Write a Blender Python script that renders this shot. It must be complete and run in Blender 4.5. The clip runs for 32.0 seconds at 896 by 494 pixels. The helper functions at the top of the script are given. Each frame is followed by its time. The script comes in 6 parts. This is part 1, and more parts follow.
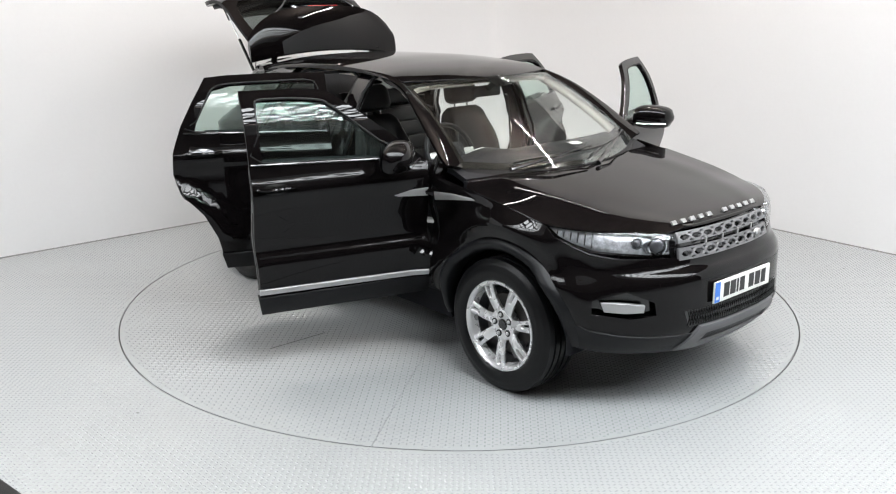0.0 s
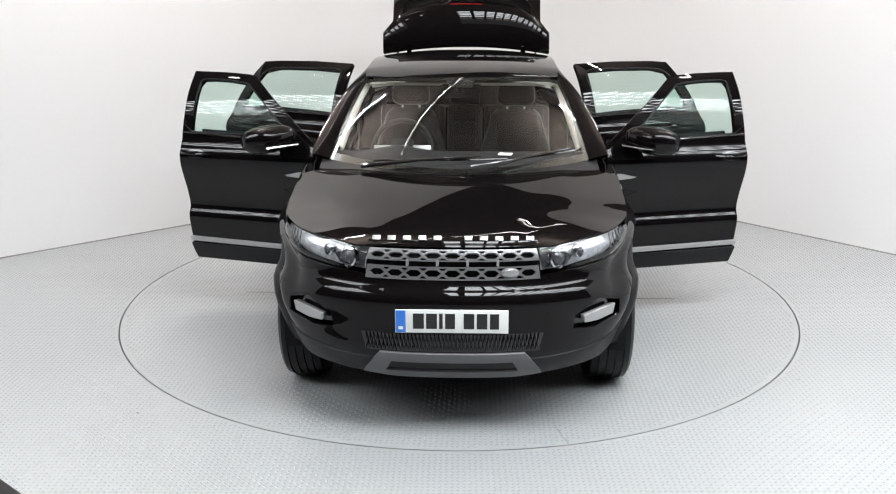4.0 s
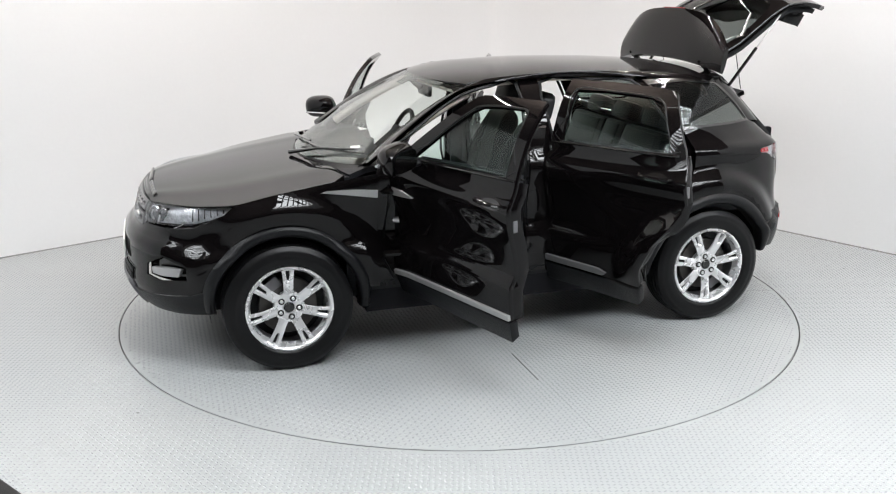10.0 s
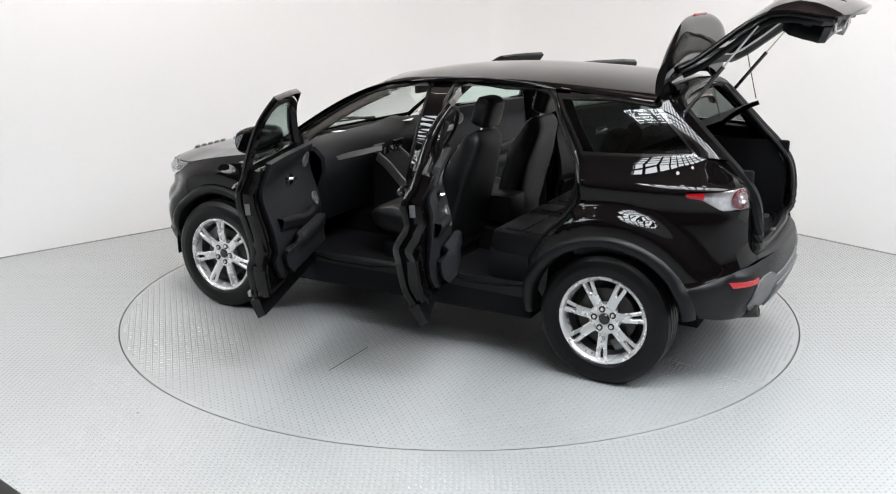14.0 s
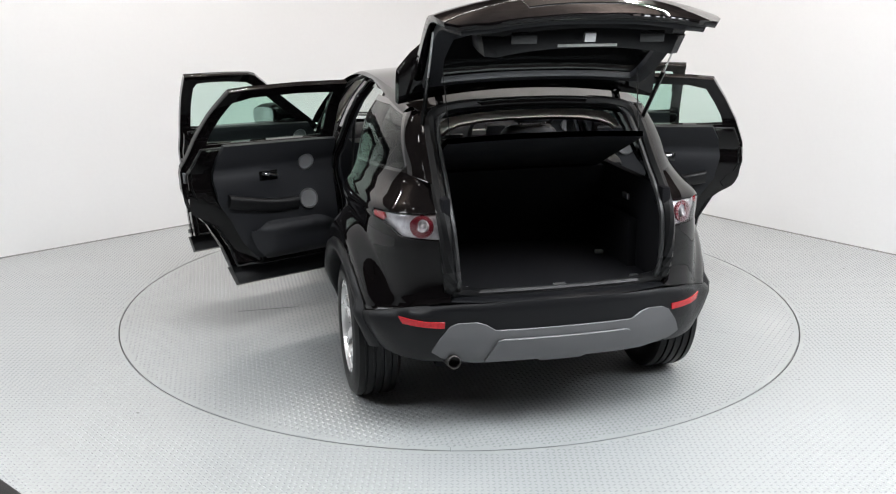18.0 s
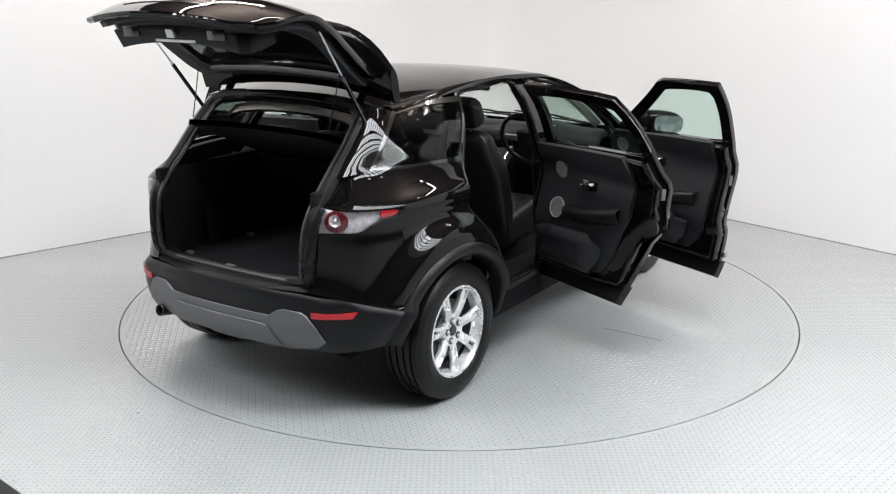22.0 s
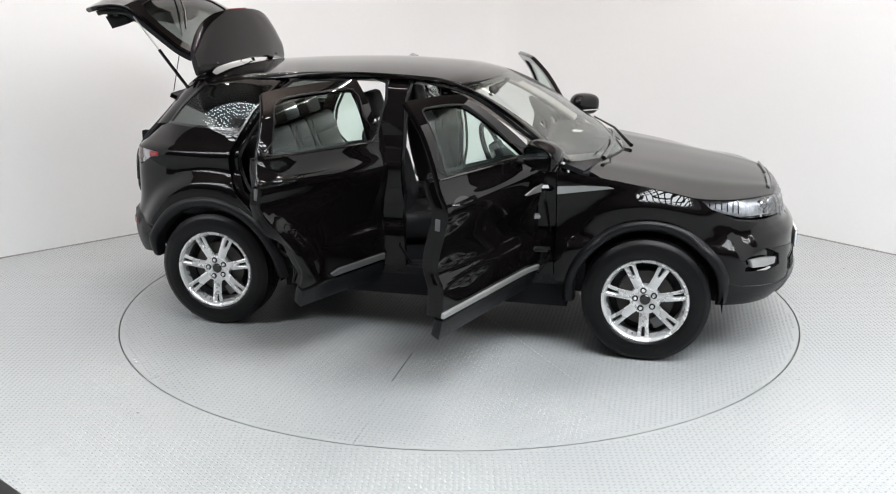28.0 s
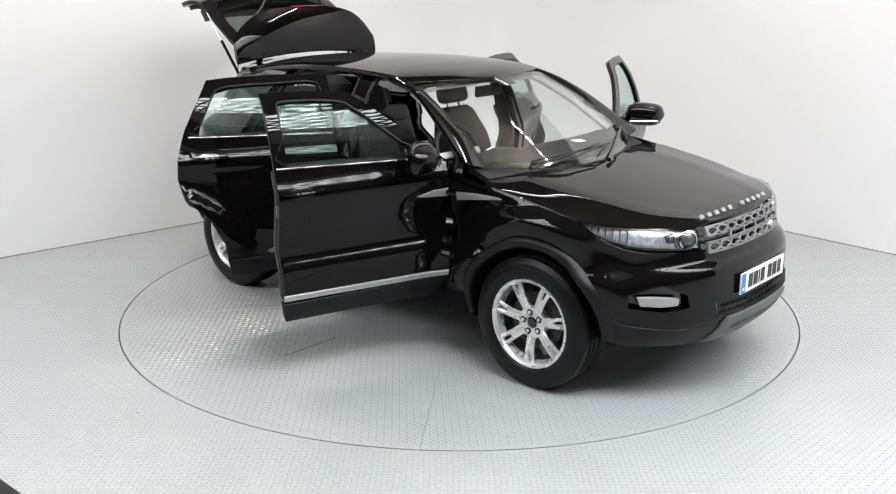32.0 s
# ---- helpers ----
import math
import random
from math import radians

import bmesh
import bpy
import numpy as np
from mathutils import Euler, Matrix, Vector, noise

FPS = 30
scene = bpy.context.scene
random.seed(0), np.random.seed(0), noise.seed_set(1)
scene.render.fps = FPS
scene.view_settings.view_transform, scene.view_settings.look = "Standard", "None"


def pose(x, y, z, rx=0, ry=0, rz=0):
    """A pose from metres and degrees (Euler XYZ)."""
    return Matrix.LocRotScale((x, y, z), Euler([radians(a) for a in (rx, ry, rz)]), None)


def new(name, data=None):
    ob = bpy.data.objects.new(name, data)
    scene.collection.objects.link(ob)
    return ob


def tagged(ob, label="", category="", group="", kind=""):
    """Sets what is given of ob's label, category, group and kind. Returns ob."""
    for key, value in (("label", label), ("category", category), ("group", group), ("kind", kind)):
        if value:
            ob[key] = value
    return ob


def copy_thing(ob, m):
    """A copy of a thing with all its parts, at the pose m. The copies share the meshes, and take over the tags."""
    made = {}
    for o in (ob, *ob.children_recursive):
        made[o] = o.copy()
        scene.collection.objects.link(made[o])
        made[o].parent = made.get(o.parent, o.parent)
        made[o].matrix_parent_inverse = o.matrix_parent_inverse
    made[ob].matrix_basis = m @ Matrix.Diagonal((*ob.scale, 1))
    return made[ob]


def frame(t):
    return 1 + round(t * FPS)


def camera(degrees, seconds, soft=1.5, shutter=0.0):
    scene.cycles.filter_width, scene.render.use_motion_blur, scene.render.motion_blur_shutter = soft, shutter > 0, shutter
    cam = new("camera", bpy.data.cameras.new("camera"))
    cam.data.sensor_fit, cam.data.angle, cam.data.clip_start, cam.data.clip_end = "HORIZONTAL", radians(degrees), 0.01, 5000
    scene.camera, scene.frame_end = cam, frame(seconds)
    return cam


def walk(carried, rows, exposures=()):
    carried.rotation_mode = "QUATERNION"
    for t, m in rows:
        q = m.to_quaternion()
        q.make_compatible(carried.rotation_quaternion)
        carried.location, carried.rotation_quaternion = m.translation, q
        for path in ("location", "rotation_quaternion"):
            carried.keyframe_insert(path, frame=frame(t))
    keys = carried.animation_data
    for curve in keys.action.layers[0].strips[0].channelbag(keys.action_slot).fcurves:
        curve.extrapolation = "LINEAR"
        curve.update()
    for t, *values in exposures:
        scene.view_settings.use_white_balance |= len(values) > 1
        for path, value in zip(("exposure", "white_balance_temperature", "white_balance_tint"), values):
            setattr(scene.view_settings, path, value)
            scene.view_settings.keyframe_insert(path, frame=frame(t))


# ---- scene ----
# ---------------------------------------------------------------- camera and walk
cam = camera(51.27, 32.0, soft=1.15)
EYE = pose(0.0, -6.173, 2.111, 90 - 15.91, 0.10, 0.615)
walk(cam, [(0.0, EYE), (32.0, EYE)])
scene.view_settings.exposure = 0.47

# ---------------------------------------------------------------- world and lights
world = bpy.data.worlds.new("world")
scene.world = world
world.use_nodes = True
world.node_tree.nodes["Background"].inputs[0].default_value = (0.75, 0.87, 1.0, 1)
world.node_tree.nodes["Background"].inputs[1].default_value = 0.6


def area(name, sx, sy, watts, color, m):
    d = bpy.data.lights.new(name, "AREA")
    d.shape, d.size, d.size_y, d.energy, d.color = "RECTANGLE", sx, sy, watts, color
    ob = new(name, d)
    ob.matrix_world = m
    return ob


# daylight above the glazed band of the hall roof
area("rooflight_lamp", 11.4, 2.4, 1900, (0.930, 0.966, 0.996), pose(5.3, -4.05, 5.95))
area("rooflight_lamp", 7.5, 2.4, 1080, (0.930, 0.966, 0.996), pose(-7.25, -4.05, 5.95))

# ---------------------------------------------------------------- materials


def mat(name, color, rough=0.5, metal=0.0, coat=0.0, grain=0.0, gscale=40.0, stain=0.0, sscale=2.0, bump=0.0, bscale=200.0,
        glow=None, coat_rough=0.03, spec=0.5, vary=0.0):
    """A surface: base colour with fine grain and broad stains, roughness that varies with them, and fine relief."""
    m = bpy.data.materials.new(name)
    m.use_nodes = True
    nt = m.node_tree
    b = nt.nodes["Principled BSDF"]
    c4 = (*color, 1)
    b.inputs["Base Color"].default_value = c4
    b.inputs["Roughness"].default_value = rough
    b.inputs["Metallic"].default_value = metal
    b.inputs["Coat Weight"].default_value = coat
    b.inputs["Coat Roughness"].default_value = coat_rough
    b.inputs["Specular IOR Level"].default_value = spec
    if glow:
        b.inputs["Emission Color"].default_value = c4
        b.inputs["Emission Strength"].default_value = glow
    if grain or stain or bump or vary:
        tc = nt.nodes.new("ShaderNodeTexCoord")
        src = c4
        link = None
        for amount, sc, det in ((grain, gscale, 3), (stain, sscale, 5)):
            if not amount:
                continue
            n = nt.nodes.new("ShaderNodeTexNoise")
            n.inputs["Scale"].default_value = sc
            n.inputs["Detail"].default_value = det
            nt.links.new(tc.outputs["Object"], n.inputs["Vector"])
            mr = nt.nodes.new("ShaderNodeMapRange")
            mr.inputs["From Min"].default_value, mr.inputs["From Max"].default_value = 0.15, 0.85
            mr.inputs["To Min"].default_value, mr.inputs["To Max"].default_value = 1 - amount, 1 + amount
            nt.links.new(n.outputs["Fac"], mr.inputs["Value"])
            mx = nt.nodes.new("ShaderNodeVectorMath")
            mx.operation = "SCALE"
            if link:
                nt.links.new(link, mx.inputs[0])
            else:
                mx.inputs[0].default_value = color
            nt.links.new(mr.outputs[0], mx.inputs["Scale"])
            link = mx.outputs[0]
            if amount == stain:
                r2 = nt.nodes.new("ShaderNodeMapRange")
                r2.inputs["From Min"].default_value, r2.inputs["From Max"].default_value = 0.0, 1.0
                r2.inputs["To Min"].default_value, r2.inputs["To Max"].default_value = rough * 0.85, min(1, rough * 1.2)
                nt.links.new(n.outputs["Fac"], r2.inputs["Value"])
                nt.links.new(r2.outputs[0], b.inputs["Roughness"])
        if vary:
            oi = nt.nodes.new("ShaderNodeObjectInfo")
            mr = nt.nodes.new("ShaderNodeMapRange")
            mr.inputs["To Min"].default_value, mr.inputs["To Max"].default_value = 1 - vary, 1 + vary
            nt.links.new(oi.outputs["Random"], mr.inputs["Value"])
            mx = nt.nodes.new("ShaderNodeVectorMath")
            mx.operation = "SCALE"
            if link:
                nt.links.new(link, mx.inputs[0])
            else:
                mx.inputs[0].default_value = color
            nt.links.new(mr.outputs[0], mx.inputs["Scale"])
            link = mx.outputs[0]
        if link:
            nt.links.new(link, b.inputs["Base Color"])
        if bump:
            n = nt.nodes.new("ShaderNodeTexNoise")
            n.inputs["Scale"].default_value = bscale
            n.inputs["Detail"].default_value = 4
            nt.links.new(tc.outputs["Object"], n.inputs["Vector"])
            bp = nt.nodes.new("ShaderNodeBump")
            bp.inputs["Strength"].default_value = bump
            bp.inputs["Distance"].default_value = 0.002
            nt.links.new(n.outputs["Fac"], bp.inputs["Height"])
            nt.links.new(bp.outputs[0], b.inputs["Normal"])
    return m


def glass_mat(name, tint, rough=0.0):
    """Thin tinted pane: straight-through tint with a mirror reflection that grows at a slant."""
    m = bpy.data.materials.new(name)
    m.use_nodes = True
    nt = m.node_tree
    nt.nodes.clear()
    out = nt.nodes.new("ShaderNodeOutputMaterial")
    t = nt.nodes.new("ShaderNodeBsdfTransparent")
    t.inputs[0].default_value = (*tint, 1)
    g = nt.nodes.new("ShaderNodeBsdfGlossy")
    g.inputs["Roughness"].default_value = rough
    f = nt.nodes.new("ShaderNodeLayerWeight")
    f.inputs["Blend"].default_value = 0.5
    po = nt.nodes.new("ShaderNodeMath")
    po.operation = "POWER"
    po.inputs[1].default_value = 5.0
    mul = nt.nodes.new("ShaderNodeMath")
    mul.operation = "MULTIPLY_ADD"
    mul.inputs[1].default_value, mul.inputs[2].default_value = 0.95, 0.027
    mx = nt.nodes.new("ShaderNodeMixShader")
    nt.links.new(f.outputs["Facing"], po.inputs[0])
    nt.links.new(po.outputs[0], mul.inputs[0])
    nt.links.new(mul.outputs[0], mx.inputs[0])
    nt.links.new(t.outputs[0], mx.inputs[1])
    nt.links.new(g.outputs[0], mx.inputs[2])
    nt.links.new(mx.outputs[0], out.inputs[0])
    return m


WALL = mat("wall_white", (0.80, 0.80, 0.802), 0.6, stain=0.02, sscale=0.5, grain=0.01, bump=0.05, bscale=60)
FLOOR = mat("floor_paint", (0.296, 0.307, 0.308), 0.33, grain=0.02, gscale=25, stain=0.05, sscale=1.3, bump=0.05, bscale=120, spec=0.4)
LUG = mat("tread_worn", (0.313, 0.325, 0.326), 0.21, metal=0.08, grain=0.02, gscale=25, stain=0.08, sscale=1.3, spec=0.65)
SEAM = mat("seam_dark", (0.05, 0.05, 0.048), 0.7, grain=0.3)
HALL = mat("hall_brown", (0.325, 0.270, 0.242), 0.8, stain=0.4, sscale=0.6, grain=0.2, gscale=6)
STEEL = mat("beam_steel", (0.06, 0.055, 0.05), 0.6, stain=0.2, sscale=1.0)
TUBE = mat("lamp_tube", (1.0, 0.96, 0.9), 0.5, glow=5.0)
SPOT = mat("lamp_face", (1.0, 0.97, 0.92), 0.5, glow=25.0)
PAINT = mat("paint_black", (0.0034, 0.0028, 0.0030), 0.45, metal=0.0, coat=1.0, grain=0.25, gscale=900, coat_rough=0.006, spec=0.0)
PAINT.node_tree.nodes["Principled BSDF"].inputs["Coat IOR"].default_value = 1.34
PLASTIC = mat("plastic_dark", (0.0052, 0.0054, 0.0064), 0.38, grain=0.12, gscale=300, bump=0.25, bscale=900, spec=0.24)
GLOSSBLK = mat("gloss_black", (0.006, 0.006, 0.006), 0.12, coat=0.5)
SILVER = mat("silver_paint", (0.42, 0.42, 0.42), 0.38, metal=0.75, grain=0.05, gscale=500, stain=0.06, sscale=9)
SKID = mat("skid_grey", (0.125, 0.125, 0.13), 0.45, metal=0.4, grain=0.06, gscale=400, stain=0.06, sscale=6)
CHROME = mat("chrome", (0.75, 0.75, 0.76), 0.1, metal=1.0)
ALLOY = mat("alloy", (0.73, 0.73, 0.735), 0.27, metal=0.6, stain=0.06, sscale=14, grain=0.04, gscale=300)
RUBBER = mat("rubber", (0.0045, 0.0045, 0.0049), 0.36, spec=0.22, stain=0.15, sscale=9, grain=0.15, gscale=160, bump=0.25, bscale=300)
TREAD = mat("tread", (0.03, 0.029, 0.027), 0.85, stain=0.25, sscale=14, grain=0.2, gscale=220, bump=0.4, bscale=250)
RUST = mat("brake_iron", (0.06, 0.056, 0.053), 0.5, metal=0.6, stain=0.3, sscale=14)
LEATHER = mat("leather_black", (0.0075, 0.0075, 0.0084), 0.4, spec=0.32, stain=0.2, sscale=9, grain=0.1, gscale=120, bump=0.35, bscale=260)
TRIM = mat("trim_black", (0.0115, 0.012, 0.0145), 0.55, spec=0.3, grain=0.12, gscale=200, stain=0.1, sscale=6, bump=0.3, bscale=600)
CARPET = mat("carpet_black", (0.013, 0.013, 0.0145), 0.95, grain=0.4, gscale=350, bump=0.5, bscale=500, spec=0.03)
SEAL = mat("seal_grey", (0.02, 0.02, 0.021), 0.4, grain=0.1)
HEADLINER = mat("headliner_beige", (0.72, 0.665, 0.605), 0.9, grain=0.05, gscale=200)
SATIN = mat("satin_metal", (0.55, 0.55, 0.55), 0.3, metal=0.9, grain=0.04, gscale=400)
MESH_GREY = mat("speaker_mesh", (0.17, 0.17, 0.175), 0.5, metal=0.3, grain=0.3, gscale=500)
LAMP_RED = mat("lamp_red", (0.36, 0.006, 0.011), 0.2, coat=0.25, grain=0.3, gscale=90)
LAMP_CLEAR = mat("lamp_reflector", (0.62, 0.62, 0.64), 0.36, metal=0.6, coat=0.3, grain=0.5, gscale=45, stain=0.3, sscale=18)
LAMP_RING = mat("lamp_ring", (0.13, 0.012, 0.018), 0.2, metal=0.3, coat=0.6, grain=0.4, gscale=60)
LAMP_TAIL = mat("tail_reflector", (0.60, 0.56, 0.57), 0.2, metal=0.6, coat=0.6, grain=0.45, gscale=45)
LAMP_DARK = mat("lamp_bezel", (0.13, 0.13, 0.14), 0.25, metal=0.6, coat=0.6)
PLATE_W = mat("plate_white", (0.78, 0.79, 0.76), 0.35, grain=0.02)
PLATE_B = mat("plate_blue", (0.03, 0.17, 0.62), 0.35)
INK = mat("plate_ink", (0.012, 0.012, 0.012), 0.4)
PAPER = mat("paper_white", (0.80, 0.80, 0.78), 0.7)
MIRROR = mat("mirror_glass", (0.85, 0.87, 0.87), 0.01, metal=1.0)
GLASS = glass_mat("glass_clear", (0.84, 0.93, 0.895))
GLASS_WS = glass_mat("glass_screen", (0.93, 0.96, 0.945))
GLASS_DARK = glass_mat("glass_privacy", (0.43, 0.455, 0.445))
LENS = glass_mat("lens_clear", (0.93, 0.94, 0.95))

# ---------------------------------------------------------------- mesh helpers


def finish(ob, m, parent, label):
    ob.data.materials.append(m)
    if parent:
        ob.parent = parent
    if label:
        tagged(ob, label)
    return ob


def part(name, bm, m, parent=None, label="", smooth=True, bevel=0.0):
    """Links a bmesh as one mesh object."""
    if bevel:
        bmesh.ops.bevel(bm, geom=[e for e in bm.edges if e.is_manifold and e.calc_face_angle(0) > 0.5], offset=bevel, segments=2,
                        profile=0.6, affect="EDGES", clamp_overlap=True)
    bmesh.ops.recalc_face_normals(bm, faces=bm.faces)
    me = bpy.data.meshes.new(name)
    bm.to_mesh(me)
    bm.free()
    me.polygons.foreach_set("use_smooth", [smooth] * len(me.polygons))
    if smooth:
        me.set_sharp_from_angle(angle=radians(38))
    return finish(new(name, me), m, parent, label)


def raw(name, verts, faces, m, parent=None, label="", normals=None):
    """Links verts and faces as one mesh, with given normals where there are some."""
    me = bpy.data.meshes.new(name)
    me.from_pydata([tuple(v) for v in verts], [], faces)
    me.polygons.foreach_set("use_smooth", [True] * len(me.polygons))
    if normals is not None:
        me.normals_split_custom_set_from_vertices([tuple(n) for n in normals])
    return finish(new(name, me), m, parent, label)


def box(bm, x0, x1, y0, y1, z0, z1, m=None):
    r = bmesh.ops.create_cube(bm, size=1)
    bmesh.ops.transform(bm, matrix=(m or Matrix()) @ Matrix.LocRotScale(((x0 + x1) / 2, (y0 + y1) / 2, (z0 + z1) / 2), None,
                        (abs(x1 - x0), abs(y1 - y0), abs(z1 - z0))), verts=r["verts"])
    return r["verts"]


def boxbm(*a):
    bm = bmesh.new()
    box(bm, *a)
    return bm


def tube(bm, pts, r, seg=8, closed=False, flat=1.0):
    """A round bar along points."""
    pts = [Vector(p) for p in pts]
    n = len(pts)
    rings = []
    up = Vector((0, 0, 1))
    for i, p in enumerate(pts):
        a = pts[(i - 1) % n] if closed or i else p
        b = pts[(i + 1) % n] if closed or i < n - 1 else p
        t = (b - a).normalized()
        u = t.cross(up)
        u = u.normalized() if u.length > 1e-3 else t.cross(Vector((1, 0, 0))).normalized()
        w = t.cross(u)
        rr = r[i] if isinstance(r, (list, tuple)) else r
        rings.append([bm.verts.new(p + rr * (math.cos(6.2832 * k / seg) * u + flat * math.sin(6.2832 * k / seg) * w)) for k in range(seg)])
    for i in range(n if closed else n - 1):
        A, B = rings[i], rings[(i + 1) % n]
        for k in range(seg):
            bm.faces.new((A[k], A[(k + 1) % seg], B[(k + 1) % seg], B[k]))
    if not closed:
        bm.faces.new(rings[0])
        bm.faces.new(rings[-1])


def lathe(bm, prof, seg=48, m=None, close=False):
    """Turns a profile of (radius, y) round the y axis."""
    m = m or Matrix()
    rings = [[bm.verts.new(m @ Vector((r * math.cos(6.28319 * k / seg), y, r * math.sin(6.28319 * k / seg)))) for k in range(seg)] for r, y in prof]
    n = len(rings)
    for i in range(n if close else n - 1):
        A, B = rings[i], rings[(i + 1) % n]
        for k in range(seg):
            bm.faces.new((A[k], A[(k + 1) % seg], B[(k + 1) % seg], B[k]))
    return rings


def cap(bm, rings, which):
    bm.faces.new(rings[which])


def curve(pts):
    """A smooth curve y(x) through points (monotone cubic)."""
    pts = sorted(pts)
    X = [p[0] for p in pts]
    Y = [p[1] for p in pts]
    n = len(X)
    d = [(Y[i + 1] - Y[i]) / (X[i + 1] - X[i]) for i in range(n - 1)]
    m = [d[0]] + [0 if d[i - 1] * d[i] <= 0 else 2 * d[i - 1] * d[i] / (d[i - 1] + d[i]) for i in range(1, n - 1)] + [d[-1]]

    def f(x):
        if x <= X[0]:
            return Y[0] + m[0] * (x - X[0])
        if x >= X[-1]:
            return Y[-1] + m[-1] * (x - X[-1])
        i = 0
        while x > X[i + 1]:
            i += 1
        h = X[i + 1] - X[i]
        t = (x - X[i]) / h
        return (Y[i] * (1 + 2 * t) * (1 - t) ** 2 + h * m[i] * t * (1 - t) ** 2 + Y[i + 1] * t * t * (3 - 2 * t) + h * m[i + 1] * t * t * (t - 1))
    return f


def smooth01(x):
    x = max(0.0, min(1.0, x))
    return x * x * (3 - 2 * x)


def spline2(pts, n=6, closed=False):
    """Points along a smooth line through 2D or 3D points."""
    P = [Vector(p) for p in pts]
    k = len(P)
    out = []
    for i in range(k if closed else k - 1):
        a, b, c, d = (P[(i - 1) % k] if closed or i else P[0], P[i], P[(i + 1) % k], P[(i + 2) % k] if closed or i < k - 2 else P[-1])
        for j in range(n):
            t = j / n
            out.append(0.5 * ((2 * b) + (c - a) * t + (2 * a - 5 * b + 4 * c - d) * t * t + (3 * b - a - 3 * c + d) * t ** 3))
    if not closed:
        out.append(P[-1])
    return out


def core(p):
    """The point of a car's middle line nearest to p."""
    return Vector((max(-1.3, min(1.3, p.x)), 0, 0.75))


def inside(p, poly):
    x, y = p
    hit = False
    j = len(poly) - 1
    for i in range(len(poly)):
        xi, yi = poly[i]
        xj, yj = poly[j]
        if (yi > y) != (yj > y) and x < (xj - xi) * (y - yi) / (yj - yi) + xi:
            hit = not hit
        j = i
    return hit


def resample(poly, step):
    out = []
    for i in range(len(poly)):
        a, b = Vector(poly[i][:2]), Vector(poly[(i + 1) % len(poly)][:2])
        k = max(1, int((b - a).length / step + 0.5))
        out += [a.lerp(b, j / k) for j in range(k)]
    return out


def sheet(name, outline, fn, m, parent, label="", step=0.035, holes=(), thick=0.012, flip=None, xf=None):
    """A panel: the outline in the surface's own coordinates, laid on the surface fn(u, v), with thickness and rounded rims.
    flip: which side is the outside. xf: a pose for the finished panel."""
    from mathutils.geometry import delaunay_2d_cdt
    loops = [resample(outline, step)] + [resample(h, step) for h in holes]
    pts, edges = [], []
    for lp in loops:
        o = len(pts)
        pts += lp
        edges += [(o + i, o + (i + 1) % len(lp)) for i in range(len(lp))]
    L0 = [tuple(p) for p in loops[0]]
    u0, u1 = min(p[0] for p in L0), max(p[0] for p in L0)
    v0, v1 = min(p[1] for p in L0), max(p[1] for p in L0)
    B = np.array([tuple(p) for p in pts])
    nb = len(pts)
    H = [[tuple(p) for p in lp] for lp in loops[1:]]
    v, row = v0 + step / 2, 0
    while v < v1:
        u = u0 + step / 2 + (step / 2 if row % 2 else 0)
        while u < u1:
            if inside((u, v), L0) and not any(inside((u, v), h) for h in H):
                if ((B - (u, v)) ** 2).sum(1).min() > (0.55 * step) ** 2:
                    pts.append(Vector((u, v)))
            u += step
        v += step * 0.87
        row += 1
    vs, es, fs, ov, oe, of = delaunay_2d_cdt(pts, edges, [], 1, 1e-6)
    fs = [f for f in fs if not any(inside((sum(vs[i][0] for i in f) / 3, sum(vs[i][1] for i in f) / 3), h) for h in H)]
    e = 0.012
    top, nor = [], []
    for p in vs:
        a = fn(p[0], p[1])
        n = (fn(p[0] + e, p[1]) - fn(p[0] - e, p[1])).cross(fn(p[0], p[1] + e) - fn(p[0], p[1] - e))
        n = n.normalized() if n.length > 1e-12 else Vector((0, 0, 1))
        top.append(a)
        nor.append(n)
    if flip if flip is not None else sum(n.dot(p - core(p)) for n, p in zip(nor, top)) < 0:
        nor = [-n for n in nor]
    verts = [a for a in top]
    normals = list(nor)
    f0 = top[fs[0][1]] - top[fs[0][0]]
    g0 = top[fs[0][2]] - top[fs[0][0]]
    ori = f0.cross(g0).dot(nor[fs[0][0]]) > 0
    faces = [tuple(f) if ori else tuple(reversed(f)) for f in fs]
    n0 = len(top)
    verts += [a - n * thick for a, n in zip(top, nor)]
    normals += [-n for n in nor]
    faces += [tuple(reversed([i + n0 for i in f])) for f in faces[:len(fs)]]
    cnt = {}
    for f in faces[:len(fs)]:
        for i in range(3):
            a, b = f[i], f[(i + 1) % 3]
            cnt[(a, b)] = 1
    for (a, b) in list(cnt):
        if (b, a) in cnt:
            continue
        o = len(verts)
        nn = (top[b] - top[a]).cross(nor[a]).normalized()
        verts += [top[a], top[b], top[b] - nor[b] * thick, top[a] - nor[a] * thick]
        na, nb2 = (nn + nor[a] * 0.9).normalized(), (nn + nor[b] * 0.9).normalized()
        normals += [na, nb2, nn, nn]
        faces.append((o + 1, o, o + 3, o + 2))
    if xf is not None:
        r3 = xf.to_3x3()
        verts = [xf @ p for p in verts]
        normals = [(r3 @ n).normalized() for n in normals]
    return raw(name, verts, faces, m, parent, label, normals)


